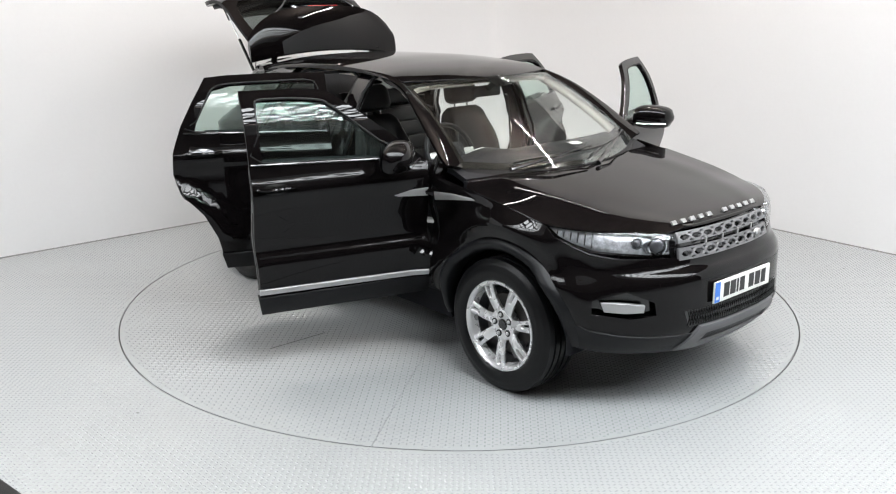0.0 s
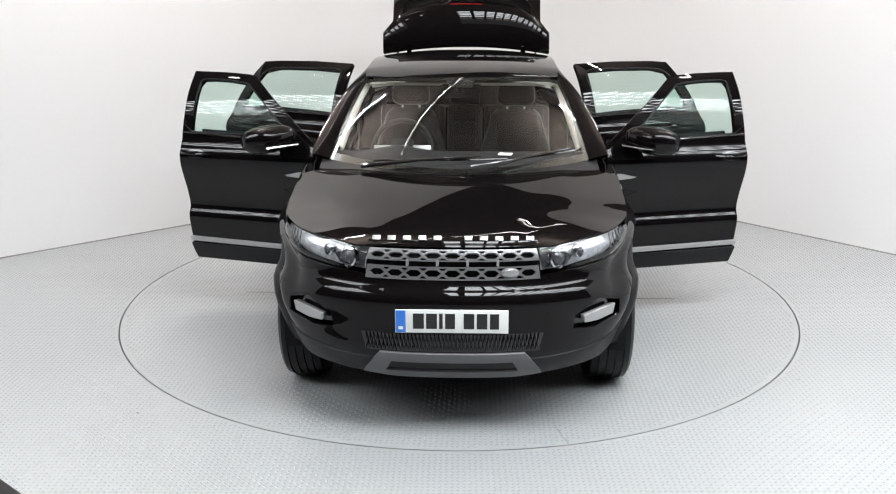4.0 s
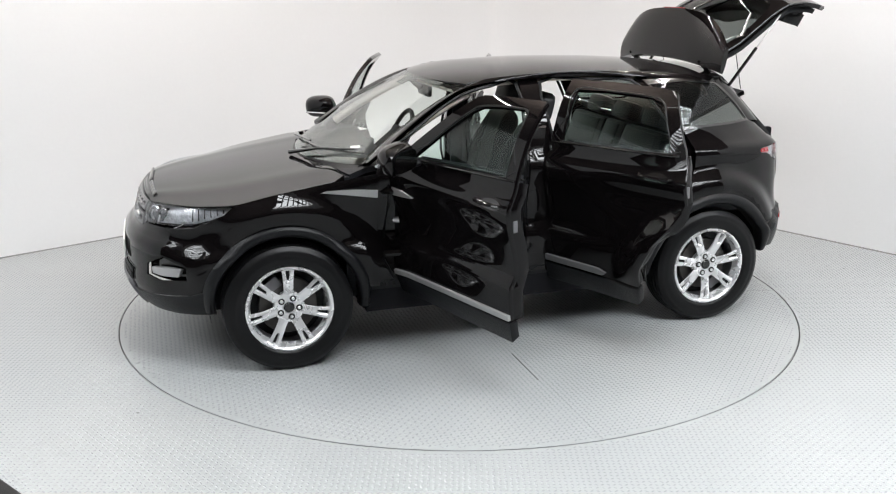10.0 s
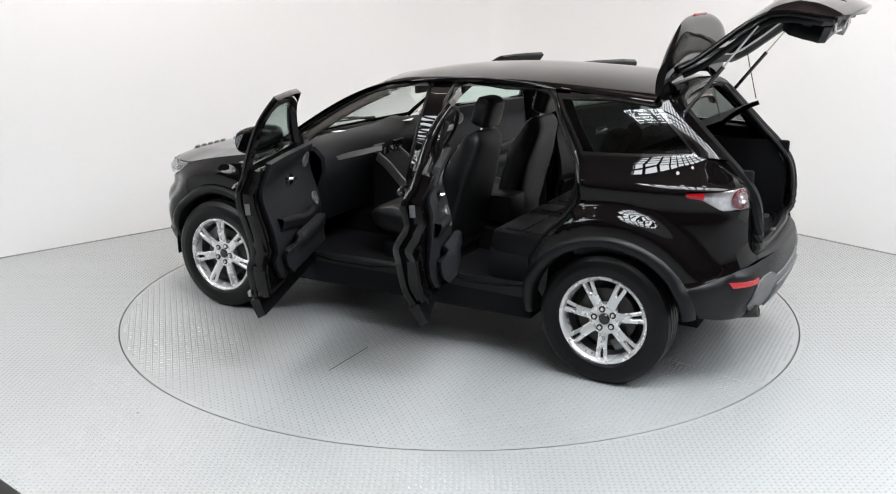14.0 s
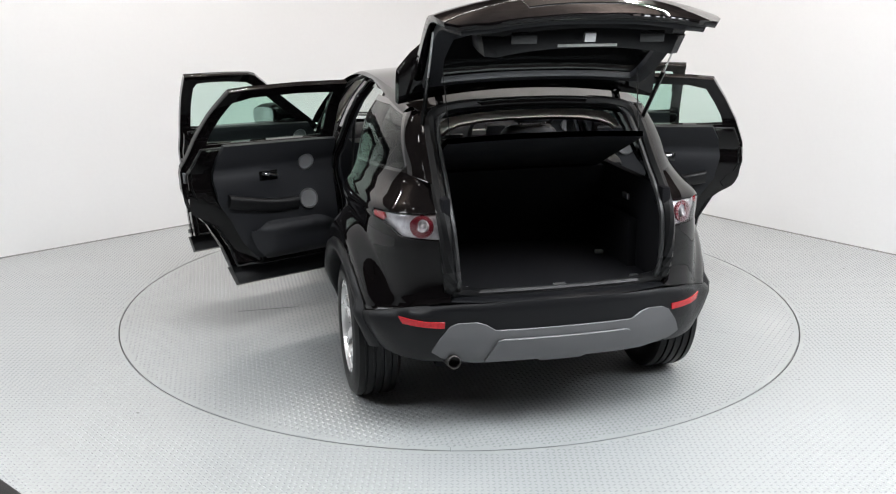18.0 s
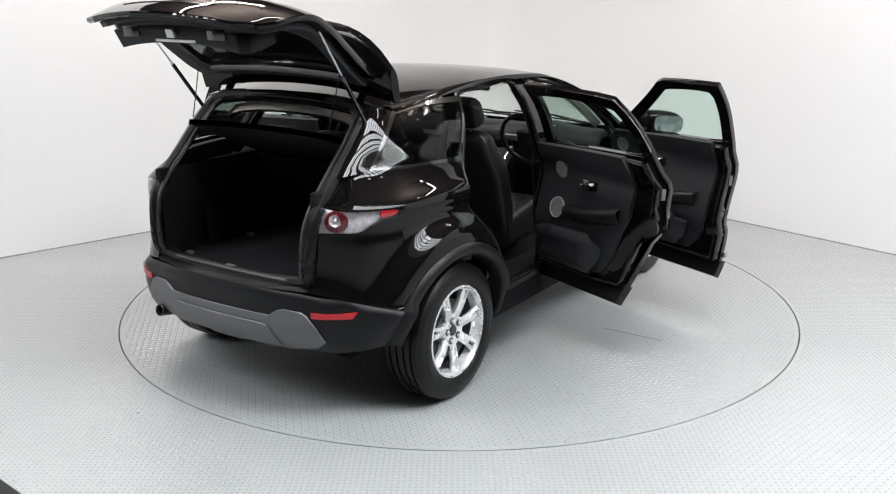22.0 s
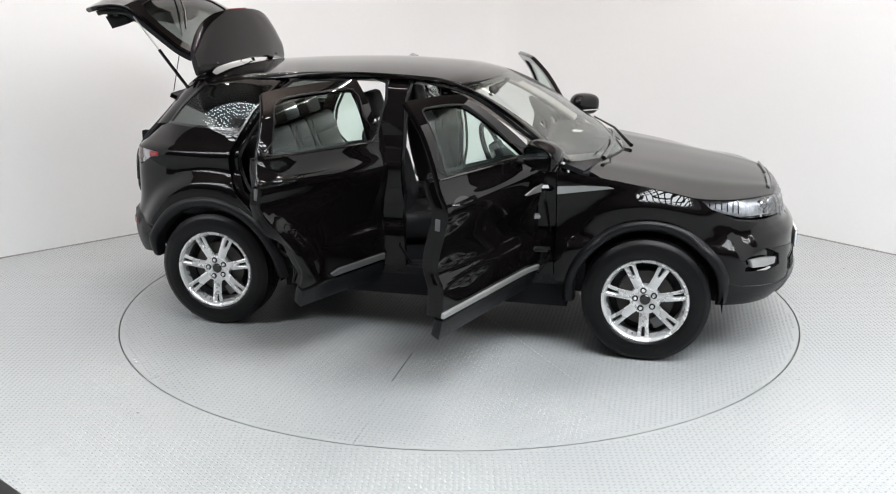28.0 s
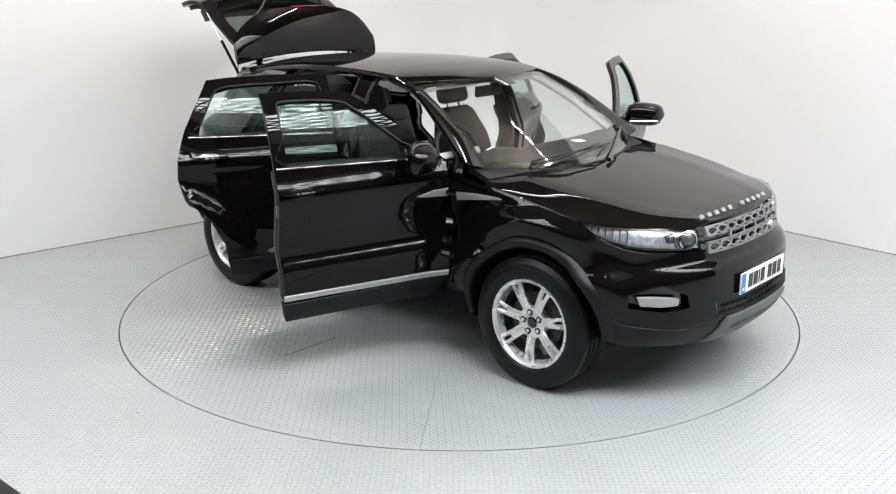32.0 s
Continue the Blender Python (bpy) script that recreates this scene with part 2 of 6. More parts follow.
def loft(name, rows, m, parent, label="", thick=0.012, flip=None, xf=None):
    """A skin over rows of points (all rows equally long), with thickness."""
    R = [[Vector(p) for p in r] for r in rows]
    a, b = len(R), len(R[0])
    nor = [[None] * b for _ in range(a)]
    for i in range(a):
        for j in range(b):
            du = R[min(i + 1, a - 1)][j] - R[max(i - 1, 0)][j]
            dv = R[i][min(j + 1, b - 1)] - R[i][max(j - 1, 0)]
            n = du.cross(dv)
            n = n.normalized() if n.length > 1e-12 else Vector((0, 0, 1))
            nor[i][j] = n
    if flip is None:
        flip = sum(nor[i][j].dot(R[i][j] - core(R[i][j])) for i in range(a) for j in range(b)) < 0
    if flip:
        nor = [[-n for n in r] for r in nor]
    verts, normals, faces = [], [], []
    for s in (0, 1):
        for i in range(a):
            for j in range(b):
                verts.append(R[i][j] - nor[i][j] * thick * s)
                normals.append(nor[i][j] * (1 - 2 * s))
    ix = lambda s, i, j: s * a * b + i * b + j
    for i in range(a - 1):
        for j in range(b - 1):
            q = (ix(0, i, j), ix(0, i + 1, j), ix(0, i + 1, j + 1), ix(0, i, j + 1))
            q2 = (ix(1, i, j), ix(1, i, j + 1), ix(1, i + 1, j + 1), ix(1, i + 1, j))
            faces += [tuple(reversed(q)), tuple(reversed(q2))] if flip else [q, q2]
    rim = [(0, j) for j in range(b)] + [(i, b - 1) for i in range(1, a)] + [(a - 1, j) for j in range(b - 2, -1, -1)] + [(i, 0) for i in range(a - 2, 0, -1)]
    for k in range(len(rim)):
        (i, j), (p, q) = rim[k], rim[(k + 1) % len(rim)]
        A, B = R[i][j], R[p][q]
        nn = (B - A).cross(nor[i][j])
        nn = nn.normalized() if nn.length > 1e-12 else Vector((0, 0, 1))
        if not flip:
            nn = -nn
        o = len(verts)
        verts += [A, B, B - nor[p][q] * thick, A - nor[i][j] * thick]
        normals += [nn] * 4
        faces.append((o, o + 1, o + 2, o + 3))
    if xf is not None:
        r3 = xf.to_3x3()
        verts = [xf @ p for p in verts]
        normals = [(r3 @ n).normalized() for n in normals]
    return raw(name, verts, faces, m, parent, label, normals)


# ---------------------------------------------------------------- the booth, the hall round it and the floor
CORNER = Vector((0.43, 4.48))
LDIR, RDIR = Vector((-0.748, -0.663)), Vector((0.661, -0.750))
WALL_H = 3.9


def booth_wall(name, pts, label):
    bm = bmesh.new()
    n = len(pts)
    rows = []
    for i, p in enumerate(pts):
        a, b = pts[max(i - 1, 0)], pts[min(i + 1, n - 1)]
        t = (b - a).normalized()
        o = Vector((t.y, -t.x)) * 0.15
        rows.append([bm.verts.new((p.x, p.y, -0.05)), bm.verts.new((p.x, p.y, WALL_H)), bm.verts.new((p.x + o.x, p.y + o.y, WALL_H)),
                     bm.verts.new((p.x + o.x, p.y + o.y, -0.05))])
    for A, B in zip(rows, rows[1:]):
        for k in range(4):
            bm.faces.new((A[k], B[k], B[(k + 1) % 4], A[(k + 1) % 4]))
    bm.faces.new(rows[0])
    bm.faces.new(rows[-1])
    return tagged(part(name, bm, WALL), label, "wall", kind="structure")


rc = 0.5
arc = [CORNER + LDIR * rc * (1 - t) ** 2 + RDIR * rc * t * t for t in [k / 12 for k in range(13)]]
half = len(arc) // 2
booth_wall("wall_right", [CORNER + RDIR * 10.5] + [CORNER + RDIR * d for d in (8, 6, 4, 2, 1)] + arc[half:][::-1], "smooth white painted studio wall meeting a rounded corner")
booth_wall("wall_left", arc[:half + 1][::-1] + [CORNER + LDIR * d for d in (1, 2, 4, 6, 8, 10.5)], "smooth white painted studio wall with a soft sheen")

# grey of a strip added to draw the dark shadow gap under the walls
SHADOW_LINE = mat("shadow_line_grey", (0.22, 0.22, 0.215), 0.8, grain=0.2, gscale=12)


def wall_shadow_line(pts):
    bm = bmesh.new()
    rows = []
    for i, p in enumerate(pts):
        t = (pts[min(i + 1, len(pts) - 1)] - pts[max(i - 1, 0)]).normalized()
        o = Vector((-t.y, t.x))
        rows.append([bm.verts.new((p.x + o.x * a, p.y + o.y * a, z)) for a, z in ((-0.004, 0.0), (0.008, 0.0), (0.008, 0.004), (-0.004, 0.012))])
    for A, B_ in zip(rows, rows[1:]):
        for k in range(4):
            bm.faces.new((A[k], B_[k], B_[(k + 1) % 4], A[(k + 1) % 4]))
    tagged(part("wall_foot_line", bm, SHADOW_LINE), "thin grey strip drawing the shadow gap along the wall's foot", "trim", kind="structure")


wall_shadow_line([CORNER + RDIR * d for d in (8, 6, 4, 2, 1)] + arc[half:][::-1])
wall_shadow_line(arc[:half + 1][::-1] + [CORNER + LDIR * d for d in (1, 2, 4, 6, 8)])

bm = bmesh.new()
box(bm, -17, 17, -20, 13, -0.3, -0.012)
tagged(part("floor_slab", bm, FLOOR, smooth=False), "grey concrete slab under the plates", "floor", kind="structure")
RT = 2.236


def ring_plate(bm, r0, pts_out, z0, z1):
    n = len(pts_out)
    A = [bm.verts.new((r0 * math.cos(2 * math.pi * k / n), r0 * math.sin(2 * math.pi * k / n), z1)) for k in range(n)]
    B = [bm.verts.new((*pts_out[k], z1)) for k in range(n)]
    C = [bm.verts.new((v.co.x, v.co.y, z0)) for v in A]
    for k in range(n):
        j = (k + 1) % n
        bm.faces.new((A[k], B[k], B[j], A[j]))
        bm.faces.new((A[k], A[j], C[j], C[k]))


def square(k, n, s=12.0, cy=-3.0):
    a = 2 * math.pi * k / n
    c, sn = math.cos(a), math.sin(a)
    q = s / max(abs(c), abs(sn))
    return (q * c, q * sn + cy)


bm = bmesh.new()
ring_plate(bm, RT + 0.009, [square(k, 240) for k in range(240)], -0.011, 0.0)
floor = tagged(part("floor", bm, FLOOR, smooth=False), "pale grey painted steel tread-plate floor, lightly scuffed", "floor", kind="structure")

bm = bmesh.new()
ring_plate(bm, RT - 0.05, [((RT + 0.06) * math.cos(2 * math.pi * k / 120), (RT + 0.06) * math.sin(2 * math.pi * k / 120)) for k in range(120)], -0.0118, -0.0115)
part("turntable_gap", bm, SEAM, floor, "dark gap round the turntable", smooth=False)

# turntable: six sectors of plate with fine joints
turntable = tagged(new("turntable"), "round pale grey tread-plate turntable flush with the floor", "turntable")
for a0, a1 in ((-127, -90), (-90, -53), (-53, 15), (15, 90), (90, 165), (165, 233)):
    bm = bmesh.new()
    gap = 0.0012
    rows = []
    k = max(6, int((a1 - a0) / 2))
    mid = radians((a0 + a1) / 2)
    o = Vector((math.cos(mid), math.sin(mid), 0)) * gap / math.sin(radians((a1 - a0) / 2))
    tip = [bm.verts.new(o + Vector((0, 0, z))) for z in (0.0, -0.01)]
    for i in range(k + 1):
        a = radians(a0 + (a1 - a0) * i / k)
        rows.append([bm.verts.new((RT * math.cos(a) + o.x * (0 if 0 < i < k else 1), RT * math.sin(a) + o.y * (0 if 0 < i < k else 1), z)) for z in (0.0, -0.01)])
    for A, B in zip(rows, rows[1:]):
        bm.faces.new((tip[0], A[0], B[0]))
        bm.faces.new((A[0], A[1], B[1], B[0]))
    bm.faces.new((tip[0], tip[1], rows[0][1], rows[0][0]))
    bm.faces.new((tip[0], rows[-1][0], rows[-1][1], tip[1]))
    part("plate", bm, FLOOR, turntable, smooth=False)
for s in (-1, 1):
    part("slot", boxbm(s * 0.028 - 0.0035, s * 0.028 + 0.0035, s * 1.1, s * 1.5, -0.004, 0.0012), SEAM, turntable, "dark open slot between the plates")

def lugs(name, keep, parent, label, rise, pitch=0.0262):
    """The raised bars of the tread plate, laid crosswise in alternating directions."""
    V, F = [], []
    n = int(4.6 / pitch)
    for i in range(-n, n + 1):
        for j in range(-n, n + 1):
            x, y = i * pitch, j * pitch
            if not keep(x, y):
                continue
            a = radians(45 if (i + j) % 2 else -45)
            c, s = math.cos(a), math.sin(a)
            o = len(V)
            for u, v, h in ((-0.0115, 0, 0.0), (-0.005, -0.004, 0.0), (0.005, -0.004, 0.0), (0.0115, 0, 0.0), (0.005, 0.004, 0.0), (-0.005, 0.004, 0.0),
                            (-0.006, 0, rise), (0.006, 0, rise)):
                V.append((x + u * c - v * s, y + u * s + v * c, h))
            F += [(o, o + 1, o + 6), (o + 1, o + 2, o + 7, o + 6), (o + 2, o + 3, o + 7), (o + 3, o + 4, o + 7), (o + 4, o + 5, o + 6, o + 7), (o + 5, o, o + 6)]
    me = bpy.data.meshes.new(name)
    me.from_pydata(V, [], F)
    ob = finish(new(name, me), LUG, parent, label)
    return tagged(ob, kind="stuff")


def in_booth(x, y):
    p = Vector((x, y)) - CORNER
    return (x * x + y * y > (RT + 0.03) ** 2 and y > -4.3 and p.dot(Vector((LDIR.y, -LDIR.x))) < -0.02 and p.dot(Vector((RDIR.y, -RDIR.x))) > 0.02)


lugs("tread_pattern", in_booth, floor, "raised tread bars of the floor plate", 0.0011)
lugs("tread_pattern", lambda x, y: x * x + y * y < (RT - 0.03) ** 2 and not (0.011 < math.copysign(1, y) * x < 0.045 and 1.09 < abs(y) < 1.51), turntable, "raised tread bars of the turntable", 0.0018)

# small dark specks of grit lying about the plates
rng = random.Random(7)
V, Fc = [], []
for _ in range(70):
    a, r = rng.uniform(0, 6.28), rng.uniform(RT + 0.05, 4.4)
    x, y, s = r * math.cos(a), r * math.sin(a), rng.choice((0.003, 0.004, 0.005, 0.008))
    if in_booth(x, y):
        o = len(V)
        V += [(x + s * math.cos(k) * rng.uniform(0.7, 1.3), y + s * math.sin(k) * rng.uniform(0.6, 1.2), 0.0034) for k in (0, 1.2, 2.5, 3.8, 5.0)] + [(x, y, 0.0046)]
        Fc += [(o + k, o + (k + 1) % 5, o + 5) for k in range(5)]
tagged(raw("grit", V, Fc, SEAM, floor, "small dark specks of grit"), kind="stuff")

# the hall beyond the booth walls
CEIL = 5.6
DARK = mat("hall_dark", (0.085, 0.07, 0.062), 0.8, stain=0.3, sscale=0.6)
bm = bmesh.new()
for a in ((-17, 17, -20.3, -20, -0.3, CEIL), (-17, 17, 13, 13.3, -0.3, CEIL), (-17.3, -17, -20, 13, -0.3, CEIL), (17, 17.3, -20, 13, -0.3, CEIL)):
    box(bm, *a)
tagged(part("hall_wall", bm, DARK, smooth=False), "brown clad wall of the surrounding hall", "wall", kind="structure")
Y0, Y1 = -5.2, -2.9
bm = bmesh.new()
for a in ((-17, 17, -20, Y0, CEIL, CEIL + 0.2), (-17, 17, Y1, 13, CEIL, CEIL + 0.2), (-17, -11, Y0, Y1, CEIL, CEIL + 0.2), (-3.5, -0.4, Y0, Y1, CEIL, CEIL + 0.2), (11, 17, Y0, Y1, CEIL, CEIL + 0.2)):
    box(bm, *a)
tagged(part("ceiling", bm, HALL, smooth=False), "brown hall ceiling with a glazed band", "ceiling", kind="structure")
rl = tagged(new("rooflight"), "glazed roof band divided by dark steel bars", "rooflight", kind="structure")
rl.location = (0, (Y0 + Y1) / 2, CEIL)
for k in list(range(17)) + list(range(24, 49)):
    part("glazing_bar", boxbm(-10.845 + 0.45 * k, -10.755 + 0.45 * k, Y0 - rl.location.y, Y1 - rl.location.y, -0.02, 0.06), STEEL, rl, smooth=False)
for k in range(1, 5):
    y = Y0 + (Y1 - Y0) * k / 5 - rl.location.y
    for xa, xb in ((-11, -3.5), (-0.4, 11)):
        part("cross_bar", boxbm(xa, xb, y - 0.05, y + 0.05, -0.03, 0.05), STEEL, rl, smooth=False)
# white sloping reveal boards along the far edge of the glazed band
for xa, xb in ((-11, -3.5), (-0.4, 11)):
    bm = bmesh.new()
    q = [bm.verts.new((x, y, z)) for x in (xa, xb) for y, z in ((-1.19, -0.02), (-1.95, -0.52), (-1.98, -0.48), (-1.25, 0.0))]
    for k in range(4):
        bm.faces.new((q[k], q[(k + 1) % 4], q[4 + (k + 1) % 4], q[4 + k]))
    bm.faces.new(q[3::-1])
    bm.faces.new(q[4:])
    part("reveal_board", bm, WALL, rl, "white sloping reveal board", smooth=False)


def strip_light(m, watts, L=2.4, up=0):
    ob = tagged(new("strip_light"), "suspended white fluorescent strip light", "ceiling light", "strip lights over the booth")
    ob.matrix_world = m
    part("housing", boxbm(-L / 2, L / 2, -0.09, 0.09, 0.03, 0.10), STEEL, ob, smooth=False)
    bm = bmesh.new()
    tube(bm, [(-L / 2 + 0.03, 0, 0.012), (L / 2 - 0.03, 0, 0.012)], 0.008)
    part("tube", bm, TUBE, ob, "glowing white tube")
    for s in (-1, 1):
        bm = bmesh.new()
        tube(bm, [(s * L * 0.4, 0, 0.1), (s * L * 0.4, 0, CEIL - m.translation.z)], 0.006, 6)
        part("hanger", bm, STEEL, ob)
    area("strip_lamp", L - 0.1, 0.012, watts, (1.0, 0.95, 0.91), m @ pose(0, 0, -0.03))
    # added fill aimed upward to brighten the brown ceiling, not a known fitting
    if up:
        area("ceiling_fill_lamp", L - 0.1, 0.15, up, (1.0, 0.97, 0.94), m @ pose(0, 0, 0.13, 180, 0, 0))


# a faint run of strips with short cross pieces over the turntable, and two bright ones placed as fill, with added
# upward lamps to brighten the ceiling
for x, y, z, a, w, L, up in ((-0.9, 0.9, 5.2, 62, 5, 3.0, 0), (0.55, 3.65, 5.2, 62, 5, 3.0, 0), (-2.0, -0.9, 5.2, -28, 2, 1.4, 0), (1.6, 5.2, 5.2, -28, 2, 1.4, 0),
                             (-2.3, 0.9, 4.5, 45, 78, 2.6, 100), (2.7, 0.6, 4.5, -45, 70, 2.6, 100)):
    strip_light(pose(x, y, z, 0, 0, a), w, L, up)


def spot_light(m):
    ob = tagged(new("spot_light"), "small round white downlight", "ceiling light", "downlights over the booth")
    ob.matrix_world = m
    bm = bmesh.new()
    lathe(bm, [(0.09, 0.0), (0.09, 0.12), (0.02, 0.16), (0.02, CEIL - m.translation.z)], 16, pose(0, 0, 0, 90, 0, 0))
    part("housing", bm, STEEL, ob)
    bm = bmesh.new()
    r = lathe(bm, [(0.08, -0.002), (0.001, -0.004)], 16, pose(0, 0, 0, 90, 0, 0))
    part("lamp_face", bm, SPOT, ob, "glowing white lamp face")


for x, y in ((-2.6, -2.2), (-1.7, -2.3), (1.2, -2.4), (2.1, -2.3), (3.9, -0.4), (-4.2, -0.2)):
    spot_light(pose(x, y, 4.9))

# black rubber mat whose edge shows by the camera
mat_c = Vector((-1.95, -2.58, 0)) + Vector((-0.64, -0.77, 0)) * 0.15
mt = part("floor_mat", boxbm(-0.3, 0.3, -0.15, 0.15, 0.0, 0.014), RUBBER, None, "", bevel=0.004)
mt.matrix_world = Matrix.Translation(mat_c) @ pose(0, 0, 0, 0, 0, -39.7)
tagged(mt, "black ribbed rubber mat lying on the plates", "mat")
# ---------------------------------------------------------------- the car: its surfaces (x ahead, y to its left, z up, midway between the axles)
car = tagged(new("car"), "glossy black five-door sport utility car, all doors and tailgate open", "car")
PLAN = [(2.19, 0), (2.182, 0.2), (2.152, 0.38), (2.102, 0.52), (2.02, 0.66), (1.905, 0.772), (1.74, 0.848), (1.55, 0.885), (1.3, 0.902), (0.9, 0.910), (0.3, 0.912),
        (-0.3, 0.914), (-0.9, 0.918), (-1.3, 0.912), (-1.6, 0.876), (-1.8, 0.824), (-1.95, 0.745), (-2.055, 0.622), (-2.12, 0.45), (-2.16, 0.25), (-2.17, 0)]
_p = np.array([tuple(v) for v in spline2([(2.19, -0.2)] + PLAN + [(-2.16, -0.25)], 40)])
_i0 = int(np.argmin(np.abs(_p[:400, 1])))
_i1 = len(_p) - 400 + int(np.argmin(np.abs(_p[-400:, 1])))
_p = _p[_i0:_i1 + 1]
_s = np.concatenate([[0], np.cumsum(np.hypot(*np.diff(_p, axis=0).T))])
SMAX = float(_s[-1])
_d = np.gradient(_p, _s, axis=0)
for _k in range(2):
    for _c in range(40):
        _d[1:-1, _k] = 0.25 * _d[:-2, _k] + 0.5 * _d[1:-1, _k] + 0.25 * _d[2:, _k]

front_in = curve([(0.2, 0.2), (0.28, 0.11), (0.36, 0.035), (0.45, 0.0), (0.56, 0.008), (0.66, 0.01), (0.705, 0.014), (0.728, 0.03), (0.745, 0.058), (0.80, 0.08), (0.88, 0.105), (0.95, 0.16), (1.02, 0.27)])
side_in = curve([(0.2, 0.11), (0.30, 0.075), (0.38, 0.035), (0.48, 0.012), (0.56, 0.006), (0.64, 0.005), (0.672, 0.010), (0.715, 0.037), (0.75, 0.043), (0.82, 0.037), (0.90, 0.021), (0.97, 0.007), (1.02, 0.001), (1.06, 0.003),
                 (1.085, 0.009), (1.105, 0.019), (1.13, 0.037), (1.15, 0.050), (1.17, 0.056), (1.22, 0.073), (1.30, 0.106), (1.38, 0.145), (1.44, 0.182), (1.50, 0.232), (1.56, 0.292), (1.62, 0.39)])
side_arch = curve([(0.2, 0.11), (0.30, 0.075), (0.38, 0.035), (0.48, 0.012), (0.64, 0.010), (0.80, 0.012), (0.92, 0.018), (0.99, 0.026), (1.03, 0.022), (1.06, 0.014), (1.085, 0.014), (1.105, 0.021), (1.13, 0.037), (1.15, 0.050),
                   (1.17, 0.056), (1.22, 0.073), (1.30, 0.106), (1.38, 0.145), (1.44, 0.182), (1.50, 0.232), (1.56, 0.292), (1.62, 0.39)])
rear_in = curve([(0.2, 0.30), (0.30, 0.215), (0.36, 0.155), (0.42, 0.10), (0.48, 0.072), (0.55, 0.055), (0.66, 0.054), (0.72, 0.074), (0.80, 0.09), (1.0, 0.10), (1.1, 0.13), (1.24, 0.27), (1.5, 0.5)])


def B(s, z):
    """The car's outer skin, by the way round from the front's middle (left is positive) and the height."""
    a = abs(s)
    sg = -1 if s < 0 else 1
    if a > SMAX:
        a, sg = 2 * SMAX - a, -sg
    x, y = float(np.interp(a, _s, _p[:, 0])), float(np.interp(a, _s, _p[:, 1]))
    tx, ty = float(np.interp(a, _s, _d[:, 0])), float(np.interp(a, _s, _d[:, 1]))
    k = math.hypot(tx, ty)
    nx, ny = ty / k, -tx / k
    zs = z + 0.16 * max(0, x - 0.8) * smooth01((z - 0.78) / 0.15)
    si = side_in(zs)
    if x < -0.3:
        si += (side_arch(zs) - si) * (1 - smooth01((abs(x + 1.33) - 0.52) / 0.48))
    ins = ny * ny * si + nx * nx * (front_in(z) if nx > 0 else rear_in(z))
    for cx in (1.33, -1.33):
        d = math.hypot(x - cx, z - 0.362)
        if d < 0.9:
            up = smooth01((z - 0.40) / 0.2) * ny * ny
            top = max(0, (z - 0.362) / max(d, 0.1)) ** 2
            ins -= (0.05 if cx > 0 else 0.062) * (math.exp(-((d - 0.49) / 0.095) ** 2) if d < 0.49 else 1 - smooth01((d - 0.50 - 0.04 * top) / (0.17 - 0.06 * top))) * up
    if x < -1.5:
        ins -= 0.028 * smooth01((0.612 + 0.27 * max(0, -1.78 - x) - z) / 0.025) * smooth01((-1.5 - x) / 0.25) * smooth01(abs(ny) * 1.4)
    if x < -0.9:
        ins += 0.07 * min(1.2, (-0.9 - x) / 0.85) ** 1.4 * smooth01((z - 1.07) / 0.21)
        ins += 0.014 * smooth01((-1.0 - x) / 0.15) * (smooth01((z - 1.10) / 0.12) - max(0, min(1, (z - 1.22) / 0.28)))
    return Vector((x - nx * ins, sg * (y - ny * ins), z))


def sx(x):
    return float(np.interp(-x, -_p[:, 0], _s))


def sy(y):
    k = len(_p) // 3
    return float(np.interp(y, _p[:k, 1], _s[:k]))


def ry(y):
    """Way round for a half width y at the tail."""
    k = len(_p) * 2 // 3
    return SMAX - float(np.interp(y, _p[k:, 1][::-1], (SMAX - _s[k:])[::-1]))


def S(sd, extra=0.0):
    """The skin of one side by x and height; extra: how far inside of it."""
    def f(x, z):
        p = B(sd * sx(x), z)
        if extra:
            p.y -= sd * extra
        return p
    return f


def arc_pts(cx, cz, r, a0, a1, n):
    return [(cx + r * math.cos(radians(a0 + (a1 - a0) * i / n)), cz + r * math.sin(radians(a0 + (a1 - a0) * i / n))) for i in range(n + 1)]


FX, RX, WZ, WR = 1.33, -1.33, 0.362, 0.366
hood_c = curve([(0.9, 1.096), (1.05, 1.085), (1.2, 1.066), (1.5, 1.026), (1.8, 0.985), (1.93, 0.966), (2.0, 0.951), (2.045, 0.934)])
hood_e = curve([(0.8, 1.095), (0.95, 1.075), (1.2, 1.035), (1.4, 1.0), (1.62, 0.955), (1.75, 0.945), (1.9, 0.938), (2.0, 0.932), (2.045, 0.922)])
hood_y = curve([(x, B(sx(x), hood_e(x)).y) for x in (0.8, 1.0, 1.2, 1.4, 1.55)] + [(1.66, 0.828), (1.78, 0.765), (1.9, 0.665), (2.0, 0.54), (2.045, 0.45)])


def hood(x, q):
    ye, zc, ze = hood_y(x), hood_c(x), hood_e(x)
    a = abs(q)
    crease = 0.004 * math.exp(-((a - 0.66) / 0.13) ** 2)
    return Vector((x - 0.03 * a * a * smooth01((x - 1.7) / 0.3), q * ye, zc - (zc - ze) * a ** 2.6 + crease))


